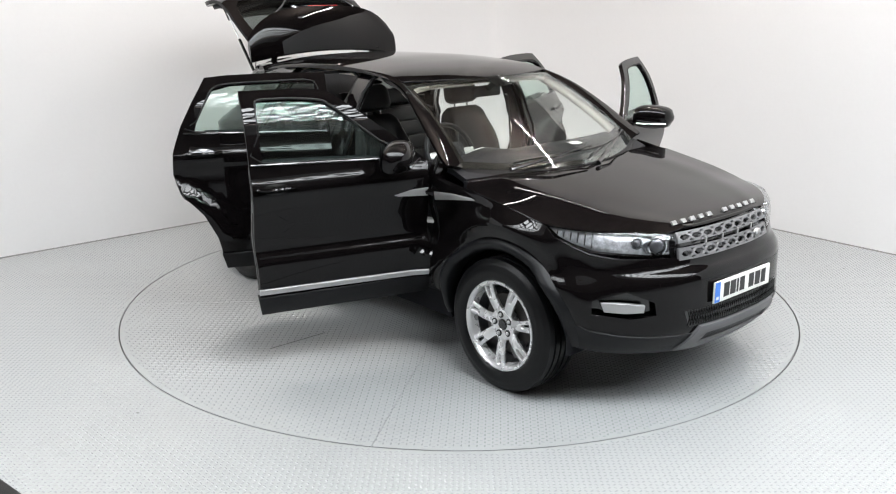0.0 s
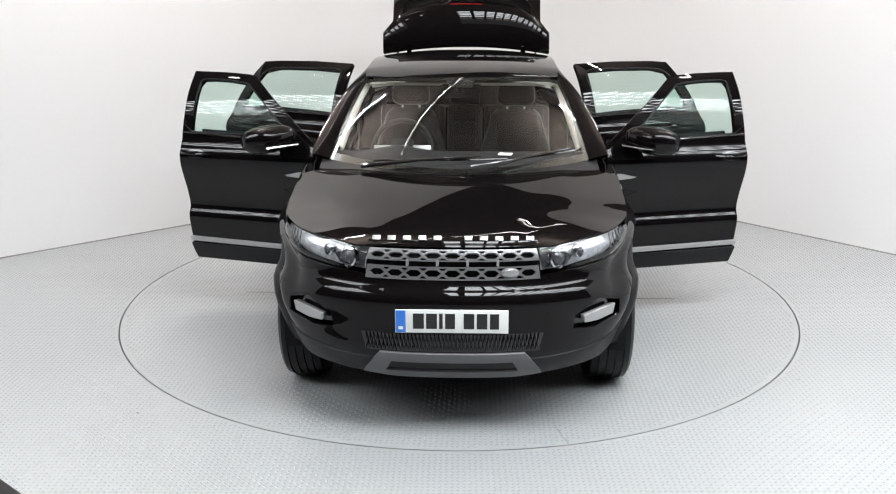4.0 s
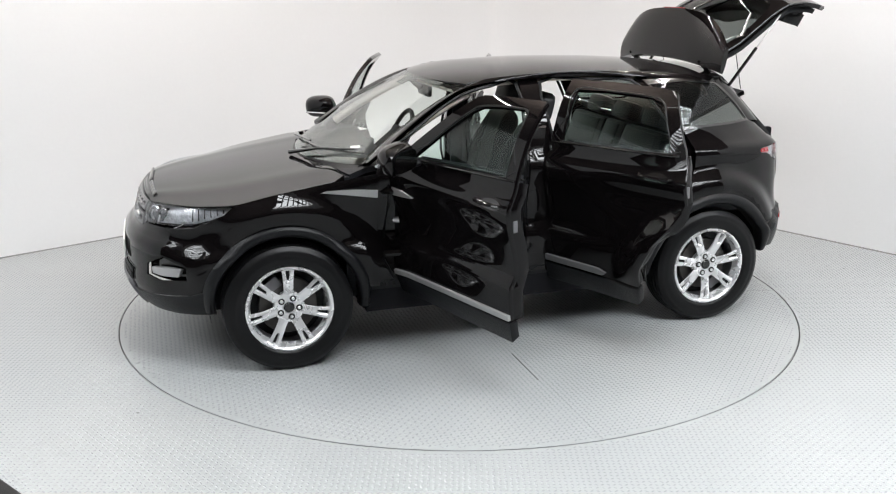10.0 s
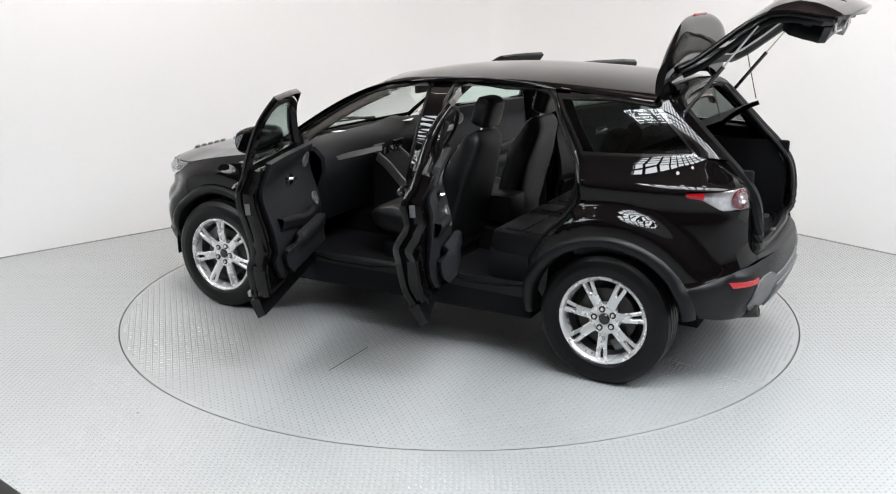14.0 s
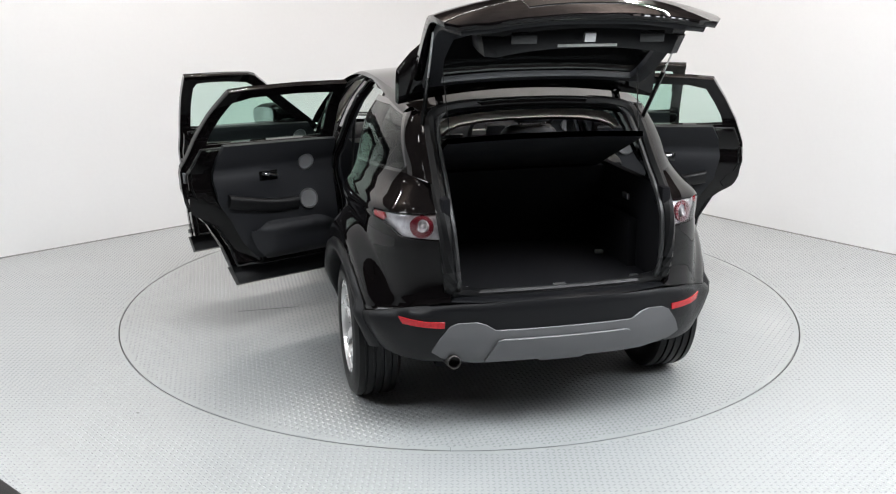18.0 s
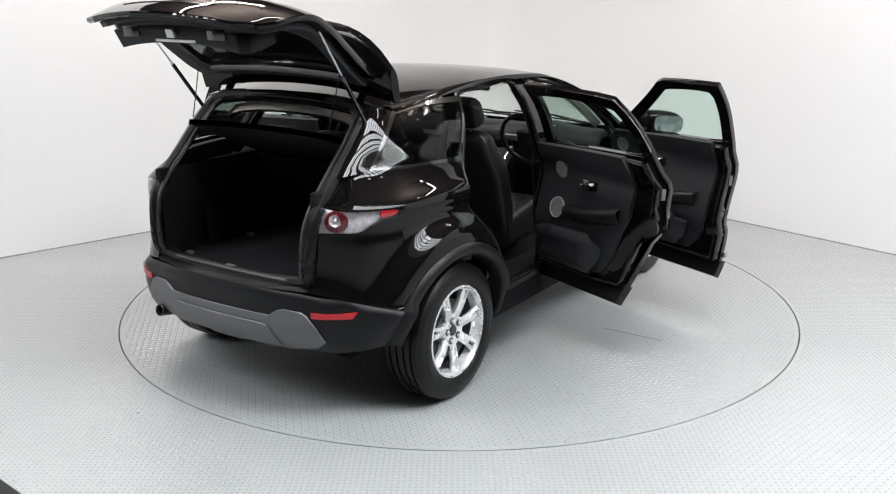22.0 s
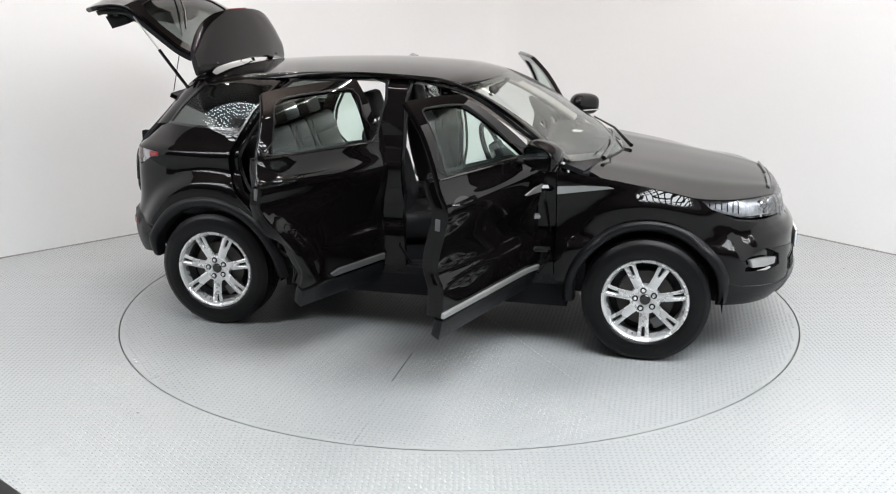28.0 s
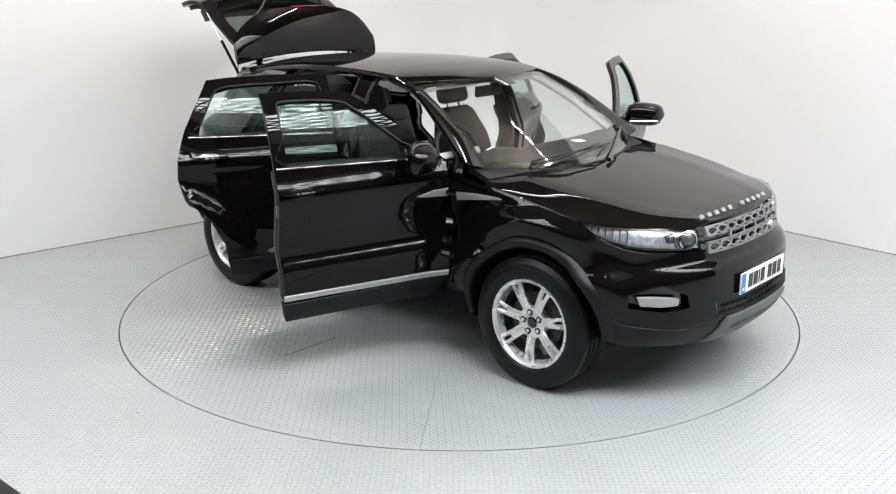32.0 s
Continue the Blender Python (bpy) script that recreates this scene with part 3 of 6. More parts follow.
bonnet = sheet("bonnet", [(2.045, -1), (2.045, 1), (1.9, 1), (1.75, 1), (1.62, 1), (1.3, 1), (1.05, 1), (0.98, 0.9), (1.02, 0.6), (1.09, 0.3), (1.11, 0), (1.09, -0.3), (1.02, -0.6), (0.98, -0.9),
                          (1.05, -1), (1.3, -1), (1.62, -1), (1.75, -1), (1.9, -1)], hood, PAINT, car, "glossy black bonnet with raised edges", step=0.05)

# roof and windscreen
roof_y = curve([(0.36, 0.60), (0.2, 0.61), (0, 0.618), (-0.5, 0.625), (-1, 0.612), (-1.3, 0.598), (-1.56, 0.578)])
roof_ez = curve([(0.36, 1.478), (0.2, 1.53), (0, 1.565), (-0.5, 1.585), (-1, 1.568), (-1.3, 1.545), (-1.5, 1.52)])
roof_cz = curve([(0.42, 1.510), (0.3, 1.545), (0.1, 1.580), (-0.15, 1.604), (-0.5, 1.618), (-0.9, 1.613), (-1.2, 1.598), (-1.5, 1.573)])


def roof(x, q):
    zc, ze = roof_cz(x), roof_ez(x)
    return Vector((x, q * roof_y(x), zc - (zc - ze) * abs(q) ** 2.4))


sheet("roof", [(0.36, 0), (0.335, 0.4), (0.27, 0.75), (0.2, 1), (-0.5, 1), (-1, 1), (-1.56, 1), (-1.56, -1), (-1, -1), (-0.5, -1), (0.2, -1), (0.27, -0.75), (0.335, -0.4)], roof,
      PAINT, car, "glossy black roof panel", step=0.06)


def screen(u, v):
    a = Vector((1.12 - 0.25 * u * u, 0.752 * u, 1.085 + 0.035 * u * u))
    b = Vector((0.345 - 0.115 * u * u, 0.618 * u, 1.538 - 0.028 * u * u))
    p = a.lerp(b, v)
    return p + Vector((0.5, 0, 0.8)) * 0.032 * 4 * v * (1 - v)


ws = sheet("windscreen", [(-1, 0), (-0.5, 0), (0, 0), (0.5, 0), (1, 0), (1, 1), (0.5, 1), (0, 1), (-0.5, 1), (-1, 1)], lambda u, v: screen(u, v), GLASS_WS, car, "clear raked windscreen", step=0.09, thick=0.004)
ws.visible_shadow = False
# dark band round the windscreen's edge
sheet("windscreen_band", [(-1, 0), (1, 0), (1, 1), (-1, 1)], lambda u, v: screen(u, v) - Vector((0.003, 0, 0.005)), GLOSSBLK, car, step=0.08, thick=0.002,
      holes=[[(-0.965, 0.07), (-0.5, 0.05), (0, 0.04), (0.5, 0.05), (0.965, 0.07), (0.975, 0.5), (0.965, 0.94), (0.9, 0.965), (0.5, 0.965), (0.14, 0.965), (0.11, 0.87), (-0.11, 0.87), (-0.14, 0.965), (-0.5, 0.965), (-0.9, 0.965), (-0.965, 0.94), (-0.975, 0.5)]])

DOOR_TOP = [(0.86, 1.145), (0.70, 1.252), (0.55, 1.352), (0.40, 1.44), (0.26, 1.502), (0.12, 1.533), (0.0, 1.545), (-0.3, 1.556), (-0.6, 1.556), (-0.9, 1.546), (-1.2, 1.522), (-1.48, 1.49)]


def rail(sd):
    """A-pillar and roof rail in one, from the screen's foot to the roof's end."""
    inner, rows = [], []
    for k in range(7):
        p = screen(1, k / 6)
        inner.append(Vector((p.x, sd * p.y, p.z)))
    for x in (0.12, 0.0, -0.3, -0.6, -0.9, -1.2, -1.48):
        inner.append(Vector((x, sd * roof_y(x), roof_ez(x))))
    outer = [S(sd)(x, z) for x, z in spline2(DOOR_TOP, 4)]
    tt = np.linspace(0, 1, 40)

    def along(L):
        L = [np.array(v) for v in L]
        d = np.concatenate([[0], np.cumsum([np.linalg.norm(b - a) for a, b in zip(L, L[1:])])])
        return [Vector([float(np.interp(t * d[-1], d, [v[i] for v in L])) for i in range(3)]) for t in tt]
    A, Bo = along(spline2(inner, 6)), along(outer)
    for a, b in zip(A, Bo):
        m = (a + b) / 2 + ((a + b) / 2 - core((a + b) / 2)).normalized() * (a - b).length * 0.12
        rows.append([a, a.lerp(m, 0.55) + (m - (a + b) / 2) * 0.3, m, m.lerp(b, 0.45) + (m - (a + b) / 2) * 0.3, b])
    loft("roof_rail", rows, PAINT, car, "glossy black pillar and roof rail", thick=0.02)


# panel outlines on the side, in x and height
FDOOR = [(0.80, 0.47), (0.805, 0.8), (0.80, 1.10), (0.815, 1.14), (0.70, 1.235), (0.55, 1.352), (0.40, 1.465), (0.315, 1.525), (0.27, 1.538), (0.12, 1.548), (0.0, 1.552), (-0.165, 1.555), (-0.17, 1.2), (-0.175, 0.8), (-0.165, 0.47)]
FGLASS = [(0.66, 1.182), (0.55, 1.27), (0.40, 1.392), (0.30, 1.467), (0.255, 1.49), (0.12, 1.505), (0.0, 1.51), (-0.075, 1.508), (-0.095, 1.48), (-0.10, 1.35), (-0.10, 1.21)]
RDOOR = [(-0.195, 0.47), (-0.20, 0.8), (-0.195, 1.2), (-0.185, 1.54), (-0.5, 1.546), (-0.8, 1.54), (-0.93, 1.53), (-1.02, 1.40), (-1.095, 1.27), (-1.155, 1.12), (-1.16, 0.99), (-1.10, 0.86), (-1.0, 0.75), (-0.925, 0.60), (-0.895, 0.47)]
RGLASS = [(-0.27, 1.215), (-0.265, 1.35), (-0.26, 1.492), (-0.5, 1.50), (-0.78, 1.494), (-0.89, 1.47), (-0.945, 1.39), (-1.0, 1.295), (-1.02, 1.235)]

for sd in (1, -1):
    rail(sd)
    # front wing
    wing = ([(0.812, 0.44), (0.812, 0.8), (0.812, 1.09)] + [(x, hood_e(x) - 0.006) for x in (0.95, 1.1, 1.25, 1.4, 1.52, 1.60)] + [(1.655, 0.905), (1.735, 0.872), (1.765, 0.75), (1.748, 0.58)]
            + arc_pts(FX, WZ, 0.462, 27, 158, 22) + [(0.885, 0.44)])
    sheet("front_wing", wing, S(sd), PAINT, car, "glossy black front wing", step=0.026)
    # rear quarter, wrapping to the tailgate opening
    T0, T1 = sx(-1.715), ry(0.60)
    tl_s = lambda t: T0 + (T1 - T0) * t
    tl_top = lambda t: 1.083 + 0.017 * t
    tl_bot = curve([(0, 1.058), (0.2, 1.046), (0.32, 1.02), (0.42, 0.998), (0.5, 0.988), (0.95, 0.986)])
    notch = [(tl_s(t), tl_top(t) + 0.006) for t in (1, 0.8, 0.5, 0.2, 0.02)] + [(tl_s(-0.015), 1.07)] + [(tl_s(t), tl_bot(t) - 0.006) for t in (0.02, 0.2, 0.32, 0.42, 0.5, 0.8, 0.95)]
    q = [(sx(-0.90), 0.44), (sx(-0.945), 0.6), (sx(-1.025), 0.755), (sx(-1.13), 0.868), (sx(-1.20), 0.995), (sx(-1.19), 1.125), (sx(-1.145), 1.225), (sx(-1.3), 1.232), (sx(-1.5), 1.238), (sx(-1.72), 1.245),
         (sx(-1.86), 1.24), (ry(0.62), 1.17), *notch, (ry(0.60), 0.978), (ry(0.57), 0.96), (ry(0.55), 0.70), (ry(0.7), 0.677), (sx(-1.9), 0.645), (sx(-1.78), 0.612)] + [
        (sx(x), z) for x, z in arc_pts(RX, WZ, 0.478, 149, 23, 22)]
    sheet("rear_quarter", q, lambda s, z, sd=sd: B(sd * s, z), PAINT, car, "glossy black rear quarter panel", step=0.026)
    # quarter window with its surround
    QG = [(-0.97, 1.498), (-1.09, 1.335), (-1.15, 1.246), (-1.45, 1.249), (-1.745, 1.256), (-1.64, 1.355), (-1.497, 1.482), (-1.25, 1.507)]
    QO = [(-0.93, 1.525), (-1.07, 1.345), (-1.14, 1.225), (-1.45, 1.232), (-1.775, 1.24), (-1.66, 1.36), (-1.515, 1.495), (-1.25, 1.528)]
    sheet("quarter_pillar", QO, S(sd), GLOSSBLK, car, "gloss black window surround", step=0.03, holes=[QG], thick=0.016)
    g = sheet("quarter_window", QG, S(sd, 0.003), GLASS_DARK, car, "dark privacy glass quarter window", step=0.03, thick=0.003)
    g.visible_shadow = False
    # tail pillar beside the tailgate opening
    rows = []
    for k in range(9):
        t = k / 8
        x, z = -1.775 + (1.775 - 1.515) * t, 1.24 + (1.495 - 1.24) * t
        a = S(sd)(x, z)
        b = Vector((-1.865 + 0.30 * t, sd * (0.555 - 0.02 * t), 1.21 + 0.31 * t))
        rows.append([a, a.lerp(b, 0.35) + Vector((-0.012, sd * 0.012, 0.006)), a.lerp(b, 0.75) + Vector((-0.012, sd * 0.006, 0.006)), b])
    loft("tail_pillar", rows, PAINT, car, "glossy black tail pillar")
    # wheel-arch cladding
    for cx, r0, r1, a0, a1 in ((FX, 0.405, 0.47, -2, 186), (RX, 0.408, 0.478, -4, 173)):
        rows = []
        for i in range(31):
            a = radians(a0 + (a1 - a0) * i / 30)
            row = []
            for r, o in ((r0, -0.06), (r0 + 0.002, 0.020), (r0 + 0.014, 0.034), (r0 + 0.035, 0.036), (r1 - 0.012, 0.022), (r1, 0.0)):
                x, z = cx + r * math.cos(a), WZ + r * math.sin(a)
                p = S(sd)(x, max(z, 0.30))
                p.z = z
                p.y += sd * o
                row.append(p)
            rows.append(row)
        loft("wheel_arch_trim", rows, PLASTIC, car, "dark grey textured wheel-arch cladding", thick=0.008, flip=None)
    # wheel-well liner
    for cx in (FX, RX):
        bm = bmesh.new()
        rr = []
        for i in range(17):
            a = radians(-8 + (196 if cx > 0 else 172) * i / 16)
            rr.append([bm.verts.new((cx + 0.43 * math.cos(a), sd * y, WZ + 0.43 * math.sin(a))) for y in (0.87, 0.55)])
        for A, Bq in zip(rr, rr[1:]):
            bm.faces.new((A[0], A[1], Bq[1], Bq[0]))
        bm.faces.new([r[1] for r in rr])
        part("wheel_well", bm, CARPET, car)
    # sill and its cover
    sill = [(-0.90, 0.30), (0.90, 0.30), (0.88, 0.42), (0.815, 0.455), (-0.90, 0.455)]
    sheet("sill", sill, S(sd, 0.045), PLASTIC, car, "dark plastic sill", step=0.05, thick=0.05)
    # door aperture posts: hinge post, centre post and rear post
    for nm, pg in (("hinge_post", [(0.80, 0.42), (0.80, 1.13), (0.73, 1.20), (0.70, 1.15), (0.70, 0.55), (0.66, 0.42)]),
                   ("centre_post", [(-0.09, 0.42), (-0.11, 0.9), (-0.12, 1.2), (-0.13, 1.54), (-0.25, 1.545), (-0.27, 1.2), (-0.29, 0.9), (-0.31, 0.42)]),
                   ("rear_post", [(-0.88, 0.42), (-0.92, 0.62), (-1.0, 0.77), (-1.10, 0.88), (-1.16, 1.0), (-1.15, 1.12), (-1.09, 1.25), (-0.99, 1.40), (-0.90, 1.535), (-0.98, 1.535), (-1.09, 1.38), (-1.19, 1.24), (-1.26, 1.10), (-1.27, 0.98), (-1.18, 0.85), (-1.08, 0.74), (-1.0, 0.6), (-0.97, 0.42)])):
        sheet(nm, pg, S(sd, 0.045), PAINT, car, "black painted door post", step=0.05, thick=0.04)
    # weather seals round both door openings
    for lo in ([(0.72, 0.47), (0.74, 0.9), (0.735, 1.17), (0.60, 1.27), (0.40, 1.40), (0.24, 1.475), (0.05, 1.515), (-0.11, 1.525), (-0.105, 1.2), (-0.09, 0.9), (-0.06, 0.47)],
               [(-0.33, 0.47), (-0.31, 0.9), (-0.285, 1.2), (-0.265, 1.525), (-0.6, 1.53), (-0.87, 1.52), (-0.98, 1.38), (-1.07, 1.24), (-1.13, 1.12), (-1.14, 1.0), (-1.08, 0.9), (-0.98, 0.79), (-0.9, 0.64), (-0.86, 0.47)]):
        bm = bmesh.new()
        tube(bm, [S(sd, 0.05)(x, z) for x, z in spline2(lo, 3, True)], 0.011, 6, True)
        part("door_seal", bm, RUBBER, car, "black rubber door seal")
    # silver dart vent on the wing
    sheet("wing_vent", [(0.815, 0.955), (0.815, 1.0), (0.95, 1.012), (1.10, 1.012), (1.13, 1.003), (1.0, 0.985)], S(sd, -0.006), SILVER, car, "satin silver wing vent", step=0.04, thick=0.012)
    # lower bumper corner to wheel: painted bumper side is part of the bumper below

# ---- nose
nose = ([(-sx(1.742), 0.585), (-sx(1.757), 0.75), (-sx(1.73), 0.867), (-sx(1.82), 0.83), (-sx(1.95), 0.812), (-sy(0.47), 0.80), (-sy(0.43), 0.79), (-sy(0.2), 0.783), (0, 0.78)])
nose = nose + [(-s, z) for s, z in reversed(nose[:-1])]
low = [(sx(1.725), 0.50), (sx(1.85), 0.455), (sy(0.62), 0.43), (sy(0.42), 0.42), (sy(0.2), 0.415), (0, 0.415)]
nose = nose + low + [(-s, z) for s, z in reversed(low[:-1])]
fogR = [(sy(0.80), 0.545), (sy(0.80), 0.615), (sy(0.70), 0.66), (sy(0.58), 0.60), (sy(0.57), 0.535), (sy(0.68), 0.52)]
sheet("front_bumper", nose, B, PAINT, car, "glossy black front bumper", step=0.035, holes=[fogR, [(-s, z) for s, z in fogR]])
low_out = [(sx(1.725), 0.495), (sx(1.85), 0.45), (sy(0.62), 0.425), (sy(0.42), 0.415), (0, 0.41)]
low_in = [(0, 0.31), (sy(0.3), 0.31), (sy(0.5), 0.315), (sy(0.65), 0.325), (sx(1.85), 0.33), (sx(1.735), 0.335)]
clad = low_out + [(-s, z) for s, z in reversed(low_out[:-1])] + [(-s, z) for s, z in reversed(low_in)] + low_in[1:]
sheet("front_cladding", clad, lambda s, z: B(s, z) + (B(s, z) - core(B(s, z))).normalized() * 0.006, PLASTIC, car, "dark grey textured lower bumper", step=0.04)
for sd in (1, -1):
    # fog lamp recess with its silver blade
    sheet("fog_recess", [(sy(0.82), 0.50), (sy(0.82), 0.64), (sy(0.70), 0.68), (sy(0.55), 0.62), (sy(0.55), 0.51)], lambda s, z, sd=sd: B(sd * s, z) - (B(sd * s, z) - core(B(sd * s, z))).normalized() * 0.045, GLOSSBLK, car, step=0.06)
    sheet("fog_blade", [(sy(0.77), 0.560), (sy(0.78), 0.605), (sy(0.70), 0.60), (sy(0.625), 0.59), (sy(0.63), 0.556), (sy(0.70), 0.552)], lambda s, z, sd=sd: B(sd * s, z) + (B(sd * s, z) - core(B(sd * s, z))).normalized() * 0.004, SILVER, car,
          "satin silver fog-lamp blade", step=0.04, thick=0.03)
    # headlamp: bowl, lens, projectors and bezel
    HL = [(sy(0.455), 0.808), (sy(0.44), 0.915), (sy(0.52), 0.928), (sy(0.66), 0.935), (sx(1.80), 0.942), (sx(1.68), 0.945), (sx(1.60), 0.945), (sx(1.66), 0.908), (sx(1.74), 0.876), (sx(1.84), 0.846), (sy(0.66), 0.825), (sy(0.56), 0.812)]
    f = lambda d, sd=sd: (lambda s, z: B(sd * s, z) + (B(sd * s, z) - core(B(sd * s, z))).normalized() * d)
    hl = sheet("headlamp", HL, f(-0.05), LAMP_CLEAR, car, "clear headlamp with bright reflectors", step=0.03, thick=0.01)
    sheet("lamp_bezel", [(sy(0.47), 0.822), (sy(0.46), 0.885), (sy(0.56), 0.90), (sy(0.63), 0.87), (sy(0.60), 0.825)], f(-0.04), LAMP_DARK, hl, "smoked bezel round the projectors", step=0.04)
    for (yy, zz, r) in ((0.545, 0.862, 0.040), (0.655, 0.885, 0.024)):
        c = f(-0.03)(sy(yy), zz)
        d = (c - core(c)).normalized()
        M = Matrix.Translation(c) @ d.to_track_quat("Y", "Z").to_matrix().to_4x4()
        bm = bmesh.new()
        rg = lathe(bm, [(r * 1.25, -0.02), (r * 1.25, 0.006), (r * 1.05, 0.01), (r, 0.002)], 20, M)
        part("lamp_ring", bm, CHROME, hl)
        bm = bmesh.new()
        rg = lathe(bm, [(r, 0.0), (r * 0.85, 0.012), (r * 0.5, 0.02), (0.001, 0.023)], 20, M)
        part("projector", bm, LAMP_DARK, hl, "glass projector")
    for k in range(6):
        a = sx(1.66 + 0.035 * k)
        bm = bmesh.new()
        tube(bm, [f(-0.03)(a, 0.915 - 0.010 * k), f(-0.03)(a, 0.936)], 0.004, 6)
        part("light_blade", bm, CHROME, hl)
    ln = sheet("lens", HL, f(0.001), LENS, hl, "clear lamp cover", step=0.04, thick=0.003)
    ln.visible_shadow = False

GRILLE = mat("grille_silver", (0.20, 0.20, 0.205), 0.38, metal=0.6, grain=0.05, gscale=500)
# grille: frame, two pierced bars, dark backing
gz0, gz1 = 0.792, 0.897
GY = 0.435
sheet("grille_backing", [(-sy(GY), 0.775), (sy(GY), 0.775), (sy(GY), 0.93), (-sy(GY), 0.93)], lambda s, z: B(s, z) + Vector((-0.045, 0, 0)), GLOSSBLK, car, step=0.06)
for za, zb in ((0.783, 0.842), (0.866, 0.916)):
    holes = []
    n = 9
    zc, hh = (za + zb) / 2, (zb - za)
    for k in range(n):
        c = (k - (n - 1) / 2) * 0.094
        w, h = 0.040, hh * 0.24
        holes.append([(c - w, zc), (c - w * 0.5, zc - h), (c + w * 0.5, zc - h), (c + w, zc), (c + w * 0.5, zc + h), (c - w * 0.5, zc + h)])
        if k < n - 1:
            for e in (-1, 1):
                c2, z2 = c + 0.047, zc + e * hh * 0.29
                holes.append([(c2 - 0.02, z2 + e * hh * 0.1), (c2 - 0.007, z2 - e * hh * 0.08), (c2 + 0.007, z2 - e * hh * 0.08), (c2 + 0.02, z2 + e * hh * 0.1)])
    sheet("grille_bar", [(-sy(0.43), za), (sy(0.43), za), (sy(0.425), zb), (-sy(0.425), zb)], lambda s, z: B(s, z) + Vector((0.004, 0, 0)), GRILLE, car, "satin silver grille bar pierced with lozenges", step=0.03, holes=holes, thick=0.02)
for y in (-0.21, -0.07, 0.07, 0.21):
    p = B(sy(abs(y)) * (1 if y > 0 else -1), 0.856)
    part("grille_strut", boxbm(p.x - 0.03, p.x + 0.004, y - 0.006, y + 0.006, 0.844, 0.872), SILVER, car, smooth=False)
p = B(sy(0.28), 0.815)
bm = bmesh.new()
lathe(bm, [(0.001, 0.012), (0.03, 0.012), (0.04, 0.008), (0.042, -0.01)], 24, Matrix.Translation(p + Vector((0.005, 0, 0))) @ pose(0, 0, 0, 0, 0, -75) @ Matrix.Diagonal((1, 1, 0.5, 1)))
part("grille_badge", bm, SILVER, car, "small plain oval badge")
sheet("nose_band", [(-sy(0.45), 0.924), (sy(0.45), 0.924), (sy(0.44), 0.945), (-sy(0.44), 0.945)], lambda s, z: B(s, z) + Vector((-0.004, 0, 0)), PAINT, car, step=0.05)
# raised marks along the bonnet's edge, as plain bars
for k in range(11):
    if k == 5:
        continue
    y = -0.36 + 0.072 * k
    p = hood(2.004, y / hood_y(2.004))
    bm = bmesh.new()
    box(bm, -0.004, 0.006, -0.019, 0.019, -0.012, 0.012, Matrix.Translation(p + Vector((0.003, 0, 0.004))) @ pose(0, 0, 0, 0, -42, 0))
    part("bonnet_mark", bm, SILVER, bonnet, "plain raised silver bar", bevel=0.002)
# number plate with bars for its writing
pl = part("number_plate", boxbm(2.182, 2.192, -0.26, 0.26, 0.553, 0.664), PLATE_W, car, "white front number plate", bevel=0.002)
part("blue_strip", boxbm(2.1915, 2.1935, -0.257, -0.212, 0.556, 0.661), PLATE_B, pl, "blue strip", smooth=False)
part("strip_mark", boxbm(2.193, 2.1945, -0.246, -0.224, 0.57, 0.585), PLATE_W, pl, smooth=False)
for y0, w in ((-0.178, 0.05), (-0.118, 0.05), (-0.058, 0.016), (-0.03, 0.045), (0.055, 0.048), (0.115, 0.048), (0.175, 0.042)):
    part("mark", boxbm(2.1915, 2.1935, y0, y0 + w, 0.573, 0.647), INK, pl, smooth=False)
# black mesh of the lower intake
sheet("intake_backing", [(-sy(0.40), 0.455), (sy(0.40), 0.455), (sy(0.43), 0.54), (-sy(0.43), 0.54)], lambda s, z: B(s, z) + Vector((0.003, 0, 0)), GLOSSBLK, car, "black backing of the lower intake", step=0.06, thick=0.006)
bm = bmesh.new()
for k in range(-22, 23):
    for e in (-1, 1):
        pts = [(0.018 * k + e * 0.02 * (t - 0.5), 0.46 + 0.078 * t) for t in (0, 0.33, 0.67, 1)]
        tube(bm, [B(math.copysign(sy(abs(y)), y), z) + Vector((0.008, 0, 0)) for y, z in pts], 0.0026, 4)
part("intake_mesh", bm, GLOSSBLK, car, "black diamond mesh of the lower intake")
# front skid plate
SK = [(-0.45, 0.315), (-0.30, 0.298), (0.30, 0.298), (0.45, 0.315), (0.40, 0.375), (0.34, 0.452), (-0.34, 0.452), (-0.40, 0.375)]
sheet("front_skid_plate", SK, lambda y, z: B(sy(abs(y)) * (1 if y > 0 else -1), z) + Vector((0.02, 0, 0)), SKID, car, "satin grey skid plate with a slot", step=0.03, thick=0.03,
      holes=[[(-0.32, 0.345), (0.32, 0.345), (0.285, 0.405), (-0.285, 0.405)]])

